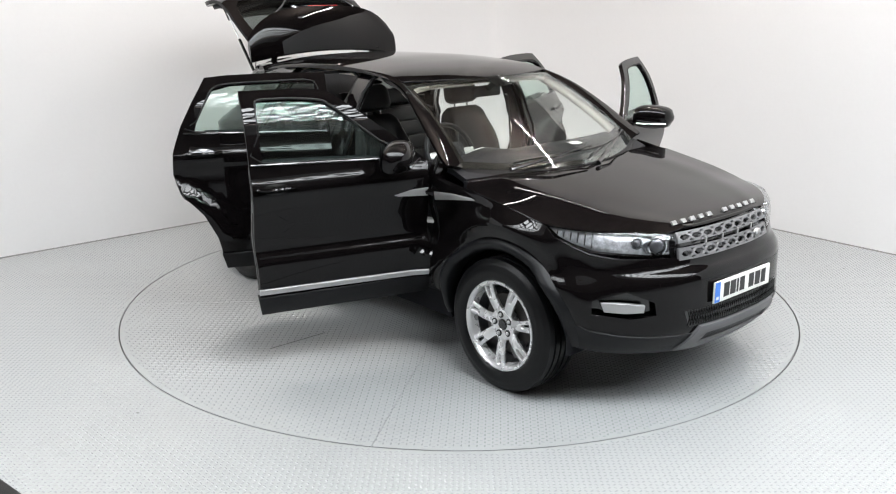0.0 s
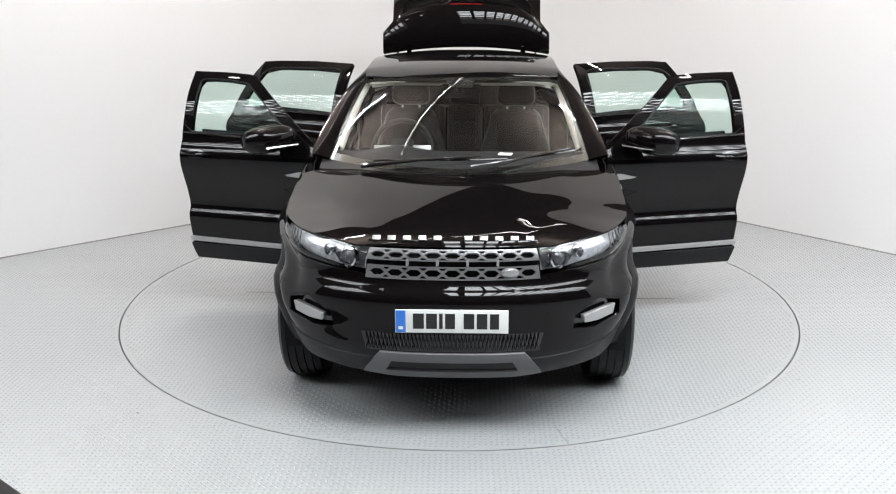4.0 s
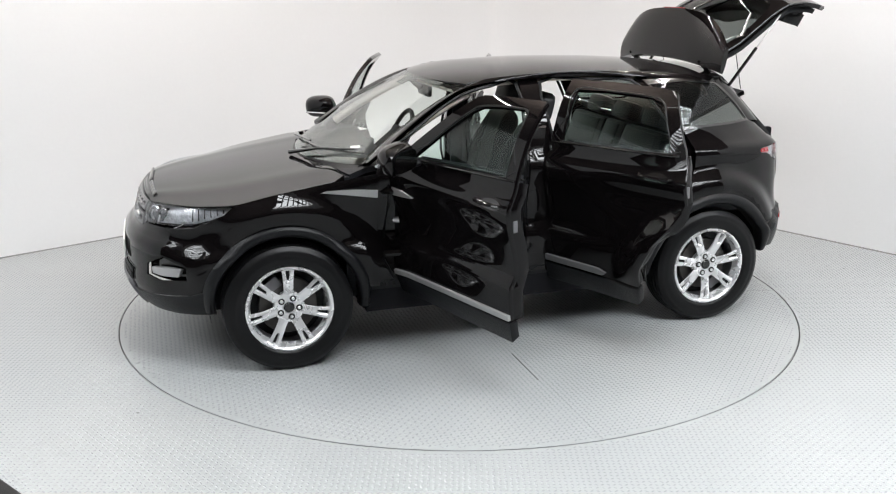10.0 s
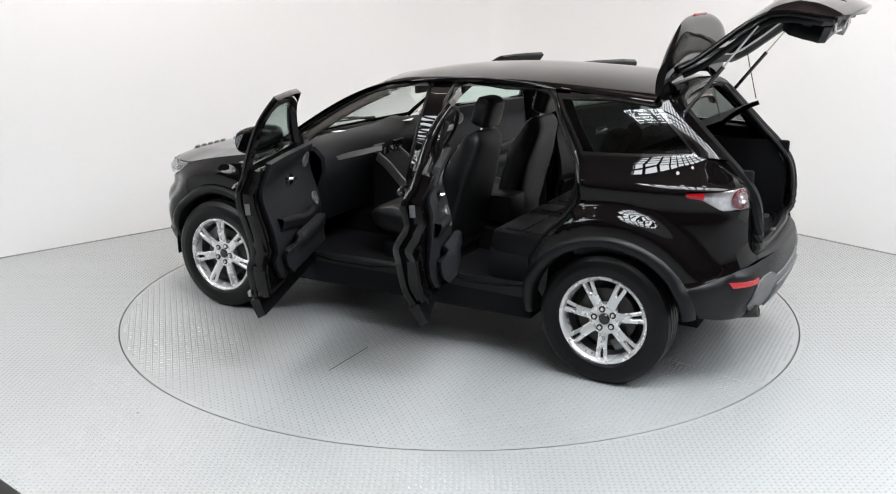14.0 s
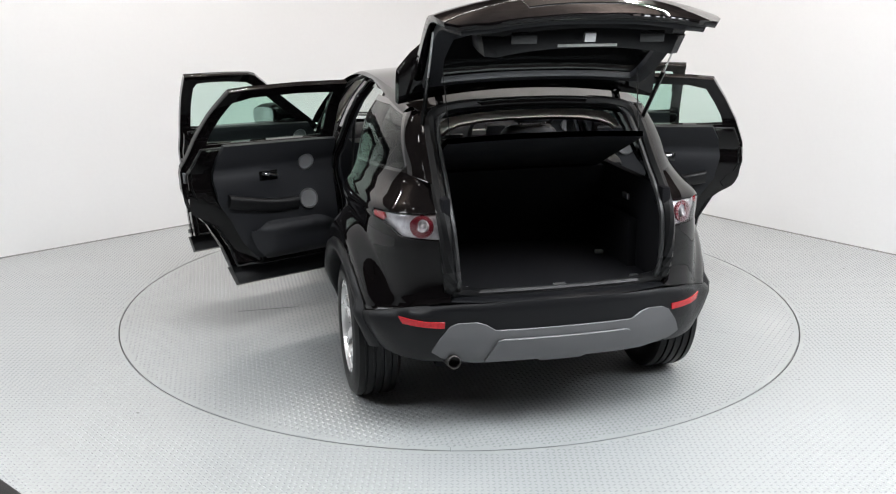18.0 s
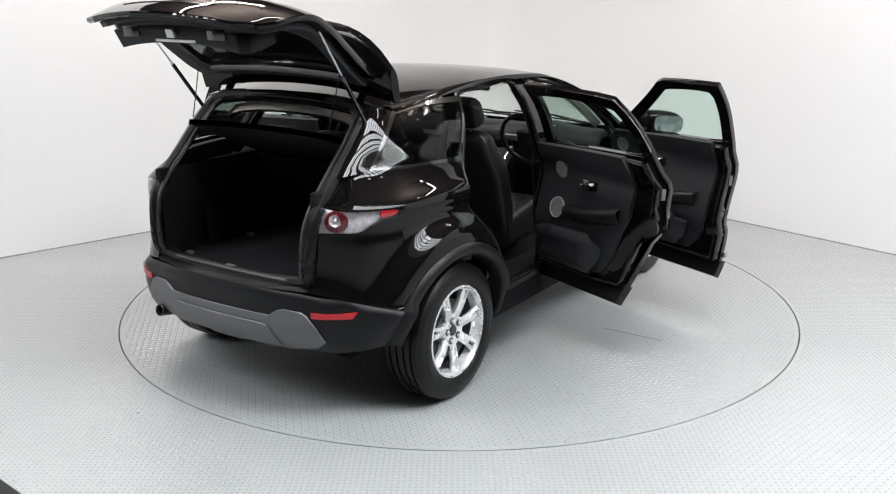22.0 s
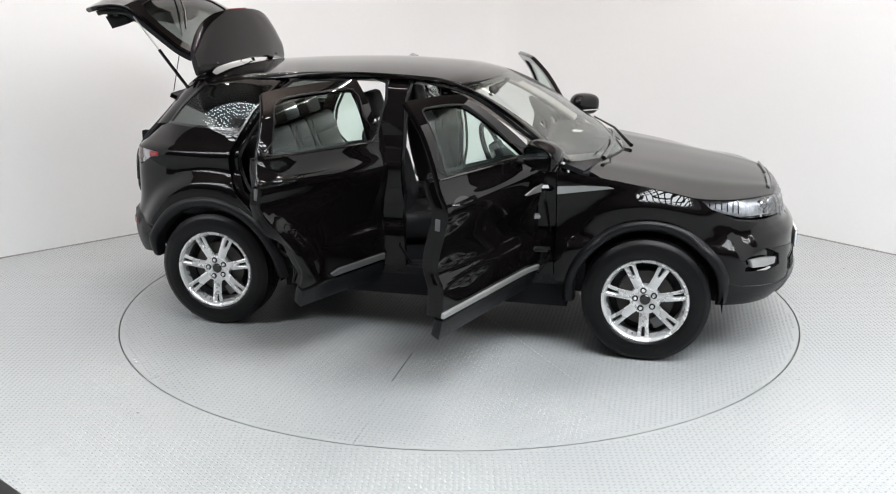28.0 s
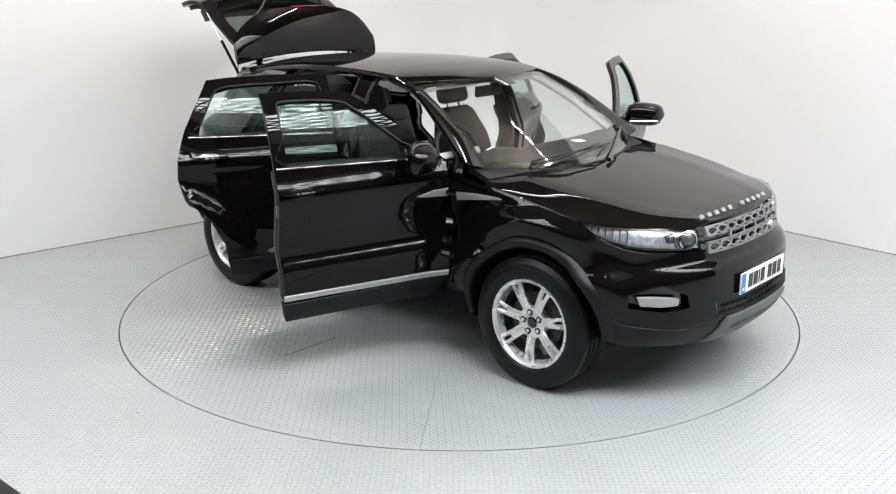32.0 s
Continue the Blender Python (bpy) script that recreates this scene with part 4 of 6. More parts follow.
# ---- tail
for sd in (1, -1):
    f = lambda d, sd=sd: (lambda s, z: B(sd * s, z) + (B(sd * s, z) - core(B(sd * s, z))).normalized() * d)
    TL = ([(tl_s(1), 1.0), (tl_s(0.97), 0.987)] + [(tl_s(t), tl_bot(t)) for t in (0.85, 0.7, 0.55, 0.48, 0.42, 0.36, 0.3, 0.2, 0.1, 0.02)] + [(tl_s(0), 1.07)]
          + [(tl_s(t), tl_top(t)) for t in (0.02, 0.15, 0.3, 0.5, 0.7, 0.9, 0.97)] + [(tl_s(1), 1.09)])
    tl = sheet("tail_lamp", TL, f(-0.022), LAMP_TAIL, car, "red and clear tail lamp", step=0.03)
    sheet("lamp_backing", [(ry(0.575), 0.966), (tl_s(0.8), 0.968), (tl_s(0.45), 0.972), (tl_s(0.3), 1.0), (tl_s(0), 1.04), (tl_s(0), 1.10), (tl_s(0.8), 1.115), (ry(0.575), 1.115)], f(-0.034), GLOSSBLK, tl, step=0.04, thick=0.01)
    sheet("red_tip", [(tl_s(0), 1.07)] + [(tl_s(t), tl_top(t) - 0.002) for t in (0.02, 0.1, 0.2)] + [(tl_s(0.22), 1.062)] + [(tl_s(t), tl_bot(t) + 0.002) for t in (0.2, 0.1, 0.02)], f(-0.008), LAMP_RED, tl, "red lamp section", step=0.03)
    eye = [(tl_s(0.75) + 0.028 * math.cos(a), 1.048 + 0.03 * math.sin(a)) for a in [2 * math.pi * k / 16 for k in range(16)]]
    ring = [(tl_s(0.74) + 0.066 * math.cos(a), 1.042 + 0.052 * math.sin(a)) for a in [2 * math.pi * k / 24 for k in range(24)]]
    sheet("red_ring", ring, f(-0.008), LAMP_RING, tl, "dark red ring round the lamp eye", step=0.014, holes=[eye])
    c = f(-0.018)(tl_s(0.75), 1.048)
    d = (f(0.05)(tl_s(0.75), 1.048) - f(0)(tl_s(0.75), 1.048)).normalized()
    M = Matrix.Translation(c) @ d.to_track_quat("Y", "Z").to_matrix().to_4x4()
    bm = bmesh.new()
    lathe(bm, [(0.031, -0.01), (0.030, 0.013), (0.026, 0.013), (0.024, 0.004), (0.012, -0.002), (0.010, 0.008), (0.001, 0.012)], 24, M)
    part("lamp_eye", bm, LAMP_TAIL, tl, "round clear lamp eye")
    ln = sheet("lens", TL, f(0.002), LENS, tl, "clear lamp cover", step=0.04, thick=0.003)
    ln.visible_shadow = False
up = [(sx(x), z) for x, z in arc_pts(RX, WZ, 0.475, 168, 150, 4)] + [(sx(-1.78), 0.608), (sx(-1.9), 0.641), (ry(0.7), 0.673), (ry(0.5), 0.692), (ry(0.25), 0.70), (SMAX, 0.70)]
dn = [(SMAX, 0.40), (ry(0.3), 0.40), (ry(0.5), 0.395), (ry(0.68), 0.40), (sx(-1.9), 0.415), (sx(-1.82), 0.425)]
tailb = up + [(2 * SMAX - s, z) for s, z in reversed(up[:-1])] + [(2 * SMAX - s, z) for s, z in reversed(dn)] + dn[1:]
sheet("rear_bumper", tailb, B, PLASTIC, car, "dark grey textured rear bumper", step=0.04)
# ledge above the bumper
rows = []
for s in np.linspace(ry(0.76), 2 * SMAX - ry(0.76), 21):
    a = B(float(s), 0.70)
    rows.append([a, a + Vector((0.03, 0, 0.018)), a + Vector((0.12, 0, 0.022))])
loft("loading_ledge", rows, PLASTIC, car, "dark plastic loading ledge", flip=None)
for sd in (1, -1):
    sheet("rear_reflector", [(ry(0.575), 0.582), (ry(0.74), 0.59), (ry(0.755), 0.622), (ry(0.66), 0.612), (ry(0.572), 0.612)], lambda s, z, sd=sd: B(sd * s, z) + Vector((-0.006, sd * 0.003, 0)), LAMP_RED, car, "red rear reflector", step=0.04)
RS = [(-0.64, 0.46), (-0.60, 0.53), (-0.555, 0.59), (-0.52, 0.607), (-0.43, 0.612), (-0.39, 0.60), (-0.345, 0.572), (0.345, 0.572), (0.39, 0.60), (0.43, 0.612), (0.52, 0.607), (0.555, 0.59), (0.60, 0.53), (0.64, 0.46),
      (0.60, 0.425), (0.45, 0.39), (0.12, 0.395), (0.10, 0.375), (-0.10, 0.375), (-0.12, 0.395), (-0.45, 0.39), (-0.60, 0.425)]
tail_y = lambda y, z: B(ry(abs(y)) * (1 if y > 0 else -1), z)
sheet("rear_skid_plate", RS, lambda y, z: tail_y(y, z) + Vector((-0.012, 0, 0)), SKID, car, "satin grey rear skid plate", step=0.035, thick=0.03)
sheet("skid_plate_panel", [(-0.40, 0.40), (-0.12, 0.402), (-0.10, 0.385), (0.10, 0.385), (0.12, 0.402), (0.40, 0.40), (0.335, 0.518), (0.31, 0.527), (-0.31, 0.527), (-0.335, 0.518)], lambda y, z: tail_y(y, z) + Vector((-0.024, 0, 0)), SKID, car, step=0.04, thick=0.015)
bm = bmesh.new()
lathe(bm, [(0.03, 0.14), (0.032, -0.01), (0.028, -0.012), (0.026, 0.12)], 20, Matrix.Translation((-2.05, 0.52, 0.412)) @ pose(0, 0, 0, 0, 0, -90) @ pose(0, 0, 0, -12, 0, 0))
part("exhaust_pipe", bm, RUST, car, "short round exhaust pipe")
# underside
bm = bmesh.new()
box(bm, -1.75, 1.85, -0.54, 0.54, 0.27, 0.33)
box(bm, -0.88, 0.88, -0.84, 0.84, 0.27, 0.40)
part("underside", bm, CARPET, car, "dark underbody", smooth=False)

# ---------------------------------------------------------------- wheels


def make_wheel():
    bm = bmesh.new()
    rg = lathe(bm, [(0.001, 0.03), (0.16, 0.03), (0.165, 0.025), (0.165, 0.0), (0.10, -0.01), (0.001, -0.01)], 36)
    w = part("wheel", bm, RUST, car, "front or rear road wheel with a dark brake disc")
    prof = [(0.225, -0.095), (0.246, -0.112), (0.29, -0.119), (0.325, -0.116), (0.346, -0.104)]
    g = []
    for c in (-0.062, -0.021, 0.021, 0.062):
        g += [(0.364, c - 0.007), (0.355, c - 0.005), (0.355, c + 0.005), (0.364, c + 0.007)]
    prof += [(0.358, -0.096)] + g + [(0.358, 0.096), (0.346, 0.104), (0.338, 0.111), (0.325, 0.116), (0.31, 0.1175), (0.305, 0.1205), (0.29, 0.1205), (0.27, 0.119), (0.256, 0.1155), (0.25, 0.109), (0.243, 0.10), (0.225, 0.092)]
    bm = bmesh.new()
    lathe(bm, prof, 72)
    part("tyre", bm, RUBBER, w, "black tyre with four grooves")
    bm = bmesh.new()
    lathe(bm, [(0.212, 0.052), (0.219, 0.07), (0.223, 0.088), (0.226, 0.102), (0.236, 0.1105), (0.245, 0.109), (0.247, 0.103), (0.242, 0.097)], 56)
    part("rim", bm, ALLOY, w, "silver alloy rim")
    # deeper part of the rim takes a darker grey, shade put into the colour
    bm = bmesh.new()
    lathe(bm, [(0.222, -0.09), (0.215, -0.02), (0.212, 0.052)], 40)
    part("rim_barrel", bm, SKID, w, "inner rim in darker grey for the shade at depth")
    # dark disc added behind the spokes to deepen the shade in their gaps
    bm = bmesh.new()
    lathe(bm, [(0.213, -0.03), (0.001, -0.032)], 32)
    part("gap_shade_disc", bm, PLASTIC, w)
    dish = curve([(0.0, 0.066), (0.05, 0.070), (0.08, 0.080), (0.15, 0.095), (0.21, 0.1), (0.24, 0.102)])
    for k in range(7):
        a = 2 * math.pi * (k + 0.75) / 7
        er, et = Vector((math.cos(a), 0, math.sin(a))), Vector((-math.sin(a), 0, math.cos(a)))
        half_out = [(0.066, 0.031), (0.08, 0.0285), (0.10, 0.027), (0.15, 0.028), (0.20, 0.0325), (0.227, 0.037)]
        out = [(u, -v) for u, v in half_out] + [(u, v) for u, v in reversed(half_out)]
        slot = [(0.155, -0.006), (0.162, -0.0105), (0.218, -0.0155), (0.222, -0.012), (0.222, 0.012), (0.218, 0.0155), (0.162, 0.0105), (0.155, 0.006)]
        sheet("spoke", out, lambda u, v, er=er, et=et: er * u + et * v + Vector((0, dish(u) - 9 * v * v, 0)), ALLOY, w, "silver alloy spoke with an open slot", step=0.012, holes=[slot], thick=0.034, flip=True)
        # dark bottom of the slot
        bm = bmesh.new()
        q = [bm.verts.new(er * u + et * v + Vector((0, dish(u) - 0.024, 0))) for u, v in ((0.148, -0.016), (0.224, -0.022), (0.224, 0.022), (0.148, 0.016))]
        bm.faces.new(q)
        part("slot_floor", bm, PLASTIC, w)
    bm = bmesh.new()
    lathe(bm, [(0.086, 0.03), (0.088, 0.066), (0.084, 0.077), (0.07, 0.0775), (0.05, 0.074), (0.034, 0.074), (0.030, 0.07)], 28)
    part("hub", bm, ALLOY, w)
    bm = bmesh.new()
    lathe(bm, [(0.029, 0.06), (0.029, 0.076), (0.025, 0.080), (0.001, 0.081)], 24)
    part("centre_cap", bm, GLOSSBLK, w, "gloss black centre cap")
    for k in range(5):
        a = 2 * math.pi * (k + 0.583) / 5
        MN = Matrix.Translation((0.056 * math.cos(a), 0, 0.056 * math.sin(a)))
        # black disc just proud of the hub, painting the nut recess's shade
        bm = bmesh.new()
        lathe(bm, [(0.0185, 0.055), (0.0185, 0.0785), (0.001, 0.0785)], 16, MN)
        part("nut_shade_disc", bm, GLOSSBLK, w)
        bm = bmesh.new()
        lathe(bm, [(0.0105, 0.075), (0.010, 0.084), (0.0075, 0.087), (0.001, 0.087)], 6, MN)
        part("wheel_nut", bm, ALLOY, w)
    bm = bmesh.new()
    box(bm, -0.05, 0.05, 0.0, 0.05, 0.12, 0.185, pose(0, 0, 0, 0, 35, 0))
    part("brake_caliper", bm, SKID, w, bevel=0.008)
    return w


wheel = make_wheel()
TRACK = 0.812
wheel.matrix_basis = pose(FX, TRACK, WZ, 0, 0, 0)
copy_thing(wheel, pose(RX, TRACK, WZ, 0, 180, 0))
copy_thing(wheel, pose(FX, -TRACK, WZ) @ pose(0, 0, 0, 0, 0, 180) @ pose(0, 0, 0, 0, 180, 0))
copy_thing(wheel, pose(RX, -TRACK, WZ, 0, 0, 180) @ pose(0, 0, 0, 0, 180, 0))

# ---------------------------------------------------------------- doors


def swing(sd, hx, hy, deg, lean, sag):
    return pose(hx, sd * hy, 0.45, 0, 0, -sd * deg) @ pose(0, 0, 0, -sd * lean, sag, 0) @ pose(-hx, -sd * hy, -0.45)


def disc(name, c, nrm, r, m, parent, label="", h=0.008, ring=None):
    M = Matrix.Translation(c) @ Vector(nrm).to_track_quat("Y", "Z").to_matrix().to_4x4()
    bm = bmesh.new()
    lathe(bm, [(r, -0.01), (r, h * 0.6), (r * 0.93, h), (r * 0.8, h * 0.7), (0.001, h * 0.9)], 28, M)
    part(name, bm, m, parent, label)
    if ring:
        bm = bmesh.new()
        lathe(bm, [(r * 1.0, h * 0.4), (r * 1.0, h * 1.2), (r * 1.08, h * 1.2), (r * 1.1, 0)], 28, M)
        part("speaker_ring", bm, ring, parent)


def open_door(sd, front):
    hx = 0.80 if front else -0.20
    X = swing(sd, 0.702, 0.956, 69.58, 4.67, -1.5) if front else swing(sd, -0.249, 0.912, 66.1, 3.7, 0.1)
    f = S(sd)
    outline, glass = (FDOOR, FGLASS) if front else (RDOOR, RGLASS)
    d = sheet("door", outline, f, PAINT, car, "open glossy black %s door" % ("front" if front else "rear"), step=0.04, holes=[glass], thick=0.03, xf=X)
    g = sheet("window_glass", [(x + (0.006 if x > glass[len(glass) // 2][0] else -0.006), z) for x, z in glass], S(sd, 0.018), GLASS, d, "faintly green door glass", step=0.07, thick=0.004, xf=X)
    g.visible_shadow = False
    # black rubber edge round the glass
    bm = bmesh.new()
    tube(bm, [X @ S(sd, 0.004)(x, z) for x, z in spline2(glass, 3, True)], 0.006, 6, True)
    part("glass_seal", bm, RUBBER, d)
    bm = bmesh.new()
    z0 = glass[0][1]
    xs = (0.70, -0.165) if front else (-0.215, -1.08)
    tube(bm, [X @ S(sd, -0.004)(xs[0] + (xs[1] - xs[0]) * k / 10, (1.172 + 0.034 * k / 10) if front else (1.208 + 0.022 * k / 10)) for k in range(11)], 0.006, 6)
    part("waist_strip", bm, GLOSSBLK, d)
    # inner shell and trim
    if front:
        shell = [(0.785, 0.48), (0.79, 0.8), (0.785, 1.10), (0.72, 1.165), (0.2, 1.19), (-0.165, 1.20), (-0.175, 0.8), (-0.165, 0.48)]
        trim = [(0.74, 0.53), (0.76, 0.85), (0.755, 1.10), (0.70, 1.165), (0.2, 1.195), (-0.09, 1.205), (-0.11, 1.0), (-0.10, 0.75), (-0.05, 0.60), (0.02, 0.53)]
        spk = [(0.64, 1.075, 0.043), (0.64, 0.83, 0.04)]
        hand = (0.34, 1.02)
        arm = [(0.55, 0.80), (0.35, 0.80), (0.15, 0.84), (-0.02, 0.87)]
        pocket = [(0.70, 0.55), (0.72, 0.70), (0.5, 0.74), (0.2, 0.74), (0.02, 0.70), (0.04, 0.60), (0.1, 0.55)]
    else:
        shell = [(-0.21, 0.48), (-0.215, 0.8), (-0.21, 1.21), (-0.6, 1.218), (-1.095, 1.225), (-1.14, 1.12), (-1.145, 0.99), (-1.085, 0.87), (-0.985, 0.76), (-0.91, 0.60), (-0.885, 0.48)]
        trim = [(-0.235, 0.54), (-0.24, 0.8), (-0.235, 1.205), (-0.6, 1.218), (-0.95, 1.225), (-0.99, 1.15), (-1.01, 1.02), (-0.98, 0.90), (-0.90, 0.79), (-0.83, 0.65), (-0.76, 0.54)]
        spk = [(-0.42, 1.072, 0.046), (-0.43, 0.852, 0.055)]
        hand = (-0.67, 1.02)
        arm = [(-0.50, 0.86), (-0.65, 0.865), (-0.8, 0.89), (-0.93, 0.92)]
        pocket = [(-0.26, 0.55), (-0.26, 0.70), (-0.45, 0.74), (-0.68, 0.74), (-0.80, 0.70), (-0.76, 0.60), (-0.72, 0.555)]
    sheet("inner_shell", shell, S(sd, 0.012), PAINT, d, step=0.05, thick=0.085, xf=X)
    sheet("door_trim", trim, S(sd, 0.099), TRIM, d, "black door trim panel", step=0.045, thick=0.03, xf=X)
    inn = X.to_3x3() @ Vector((0, -sd, 0.12))
    F = S(sd, 0.131)
    for x, z, r in spk:
        up_ = F(x, z + 0.035) - F(x, z - 0.035)
        nn = Vector((0, -sd * up_.z, sd * up_.y)).normalized()
        disc("speaker", X @ (F(x, z) + nn * 0.004), X.to_3x3() @ nn, r, MESH_GREY, d, "round grey speaker grille", ring=SATIN)
    # arm rest, pull and pocket
    rows = []
    for x, z in spline2(arm, 4):
        p = F(x, z)
        rows.append([X @ (p + Vector((0, -sd * a, b))) for a, b in ((0.0, -0.06), (0.018, -0.05), (0.034, -0.015), (0.032, 0.006), (0.014, 0.012), (0.0, 0.014))])
    loft("arm_rest", rows, LEATHER, d, "black padded arm rest", flip=sd * (1 if front else 1) < 0, thick=0.004)
    x0, x1 = min(p[0] for p in pocket), max(p[0] for p in pocket)
    z0, z1 = min(p[1] for p in pocket), max(p[1] for p in pocket)

    def bulge(x, z):
        u, v = abs(2 * (x - x0) / (x1 - x0) - 1), abs(2 * (z - z0) / (z1 - z0) - 1)
        return S(sd, 0.13 + 0.055 * smooth01(1.5 * (1 - max(u, v) ** 2)))(x, z)
    sheet("door_pocket", pocket, bulge, TRIM, d, "black moulded door pocket", step=0.03, thick=0.03, xf=X)
    bm = bmesh.new()
    p = F(*hand)
    tube(bm, [X @ (p + Vector((a, -sd * b, c))) for a, b, c in ((0.045, 0.006, -0.008), (0.04, 0.022, -0.004), (0.0, 0.03, 0.006), (-0.032, 0.028, 0.012), (-0.04, 0.012, 0.012))], 0.0125, 8, flat=0.8)
    part("inner_handle", bm, CHROME, d, "chrome inner door handle")
    part("handle_recess", boxbm(-0.06, 0.055, -0.004, 0.004, -0.03, 0.026, X @ Matrix.Translation(p + Vector((0, -sd * 0.001, 0)))), GLOSSBLK, d, bevel=0.003)
    # outer handle with its cup
    hxx = -0.05 if front else -0.98
    hz = 1.085 if front else 1.115
    sheet("handle_cup", [(hxx + 0.075 * math.cos(t), hz - 0.004 + 0.028 * math.sin(t)) for t in [k * math.pi / 8 for k in range(16)]], S(sd, -0.002), GLOSSBLK, d, step=0.03, thick=0.006, xf=X)
    bm = bmesh.new()
    tube(bm, [X @ (S(sd, -b)(hxx + a, hz + 0.004)) for a, b in ((0.11, 0.008), (0.09, 0.024), (0.04, 0.034), (-0.03, 0.034), (-0.075, 0.024), (-0.095, 0.008))], 0.0125, 8, flat=0.7)
    part("outer_handle", bm, PAINT, d, "black pull handle")
    # cladding and bright strip along the foot
    if front:
        cl = [(0.80, 0.37), (0.80, 0.478), (-0.18, 0.478), (-0.165, 0.37)]
        st = [(0.79, 0.489), (0.79, 0.517), (-0.175, 0.527), (-0.175, 0.499)]
    else:
        cl = [(-0.195, 0.37), (-0.195, 0.478), (-0.905, 0.478), (-0.875, 0.37)]
        st = [(-0.20, 0.497), (-0.20, 0.532), (-0.60, 0.532), (-0.66, 0.515), (-0.64, 0.497)]
    sheet("door_cladding", cl, S(sd, -0.012), PLASTIC, d, "dark grey lower door cladding", step=0.05, thick=0.05, xf=X)
    sheet("bright_strip", st, S(sd, -0.016), SILVER if front else SKID, d, "satin silver strip" if front else "short dark grey strip", step=0.05, thick=0.016, xf=X)
    # hinges and check strap at the front edge
    for z in (0.62, 0.98):
        a = S(sd, 0.06)(hx - 0.02, z)
        bm = bmesh.new()
        tube(bm, [a + Vector((0.045, -sd * 0.02, 0)), a + Vector((0.0, sd * 0.0, 0)), X @ (a + Vector((-0.05, 0, 0)))], 0.02, 6)
        part("hinge", bm, PAINT, d)
    bm = bmesh.new()
    a = S(sd, 0.07)(hx - 0.03, 0.8)
    tube(bm, [a + Vector((-0.01, -sd * 0.02, 0)), X @ (a + Vector((-0.06, 0, 0)))], 0.009, 6, flat=2)
    part("check_strap", bm, SATIN, d)
    # latch on the rear edge
    ex = -0.165 if front else -1.14
    ez = 0.98 if front else 1.05
    part("latch", boxbm(-0.005, 0.005, -0.014, 0.014, -0.03, 0.03, X @ Matrix.Translation(S(sd, 0.055)(ex, ez) + Vector((-0.004, 0, 0)))), SKID, d, "grey latch plate", bevel=0.003)
    # rubber seal on the inner face
    bm = bmesh.new()
    mx, mz = sum(x for x, z in shell) / len(shell), sum(z for x, z in shell) / len(shell)
    lo = resample([(mx + (x - mx) * 0.95, mz + (z - mz) * 0.95) for x, z in shell], 0.06)
    tube(bm, [X @ S(sd, 0.099)(x, z) for x, z in lo], 0.007, 6, True)
    part("inner_seal", bm, RUBBER, d)
    if front:
        # silver vent tail on the door
        sheet("vent_tail", [(0.795, 0.955), (0.795, 1.002), (0.70, 0.998), (0.60, 0.975), (0.62, 0.968), (0.72, 0.96)], S(sd, -0.006), SILVER, d, "satin silver vent tail", step=0.04, thick=0.012, xf=X)
        # mirror
        rows = []
        for k in range(13):
            t = k / 12
            e = max(0.03, (1 - (2 * t - 1) ** 6)) ** 0.5
            y = 0.885 + 0.25 * t
            hh, dd = 0.076 * e * (0.86 + 0.2 * math.sin(math.pi * t)), 0.095 * e
            xc = 0.63 - 0.12 * t
            ring = []
            for j in range(20):
                a = 2 * math.pi * j / 20
                c, s = math.cos(a), math.sin(a)
                c2, s2 = math.copysign(abs(c) ** 0.75, c), math.copysign(abs(s) ** 0.75, s)
                ring.append(X @ Vector((xc + (dd * c2 * 1.15 if c > 0 else dd * 0.7 * c2), sd * y, 1.222 + hh * s2)))
            rows.append(ring)
        bm = bmesh.new()
        R = [[bm.verts.new(p) for p in r] for r in rows]
        for A, Bq in zip(R, R[1:]):
            for j in range(20):
                bm.faces.new((A[j], A[(j + 1) % 20], Bq[(j + 1) % 20], Bq[j]))
        bm.faces.new(R[0])
        bm.faces.new(R[-1])
        part("mirror_housing", bm, PAINT, d, "glossy black door mirror housing")
        pts = [(0.915 + 0.195 * (0.5 + 0.5 * math.copysign(abs(math.cos(t)) ** 0.6, math.cos(t))), 1.222 + 0.055 * math.copysign(abs(math.sin(t)) ** 0.6, math.sin(t))) for t in [2 * math.pi * k / 24 for k in range(24)]]
        for nm, mm, ext, grow in (("mirror_rim", PLASTIC, 0.0, 1.07), ("mirror_glass", MIRROR, 0.006, 1.0)):
            bm = bmesh.new()
            cy = 1.012
            q = [bm.verts.new(X @ Vector((0.569 - 0.36 * (y - 1.012) - 0.074 - ext, sd * (cy + (y - cy) * grow), 1.222 + (z - 1.222) * grow))) for y, z in pts]
            bm.faces.new(q)
            bmesh.ops.solidify(bm, geom=bm.faces[:], thickness=0.004)
            part(nm, bm, mm, d, "mirror glass" if nm == "mirror_glass" else "", smooth=False)
        bm = bmesh.new()
        tube(bm, [X @ Vector((0.735 - 0.12 * t, sd * (0.94 + 0.19 * t), 1.180 + 0.012 * t)) for t in (0, 0.3, 0.6, 0.9)], 0.008, 8, flat=0.8)
        part("mirror_lamp", bm, CHROME, d, "bright indicator strip")
        bm = bmesh.new()
        tube(bm, [X @ Vector((0.61, sd * 0.83, 1.165)), X @ Vector((0.61, sd * 0.90, 1.17))], 0.045, 10, flat=0.5)
        part("mirror_foot", bm, PLASTIC, d)
        sheet("mirror_corner", [(0.795, 1.135), (0.66, 1.165), (0.66, 1.225)], S(sd, -0.004), GLOSSBLK, d, step=0.05, thick=0.01, xf=X)
    return d


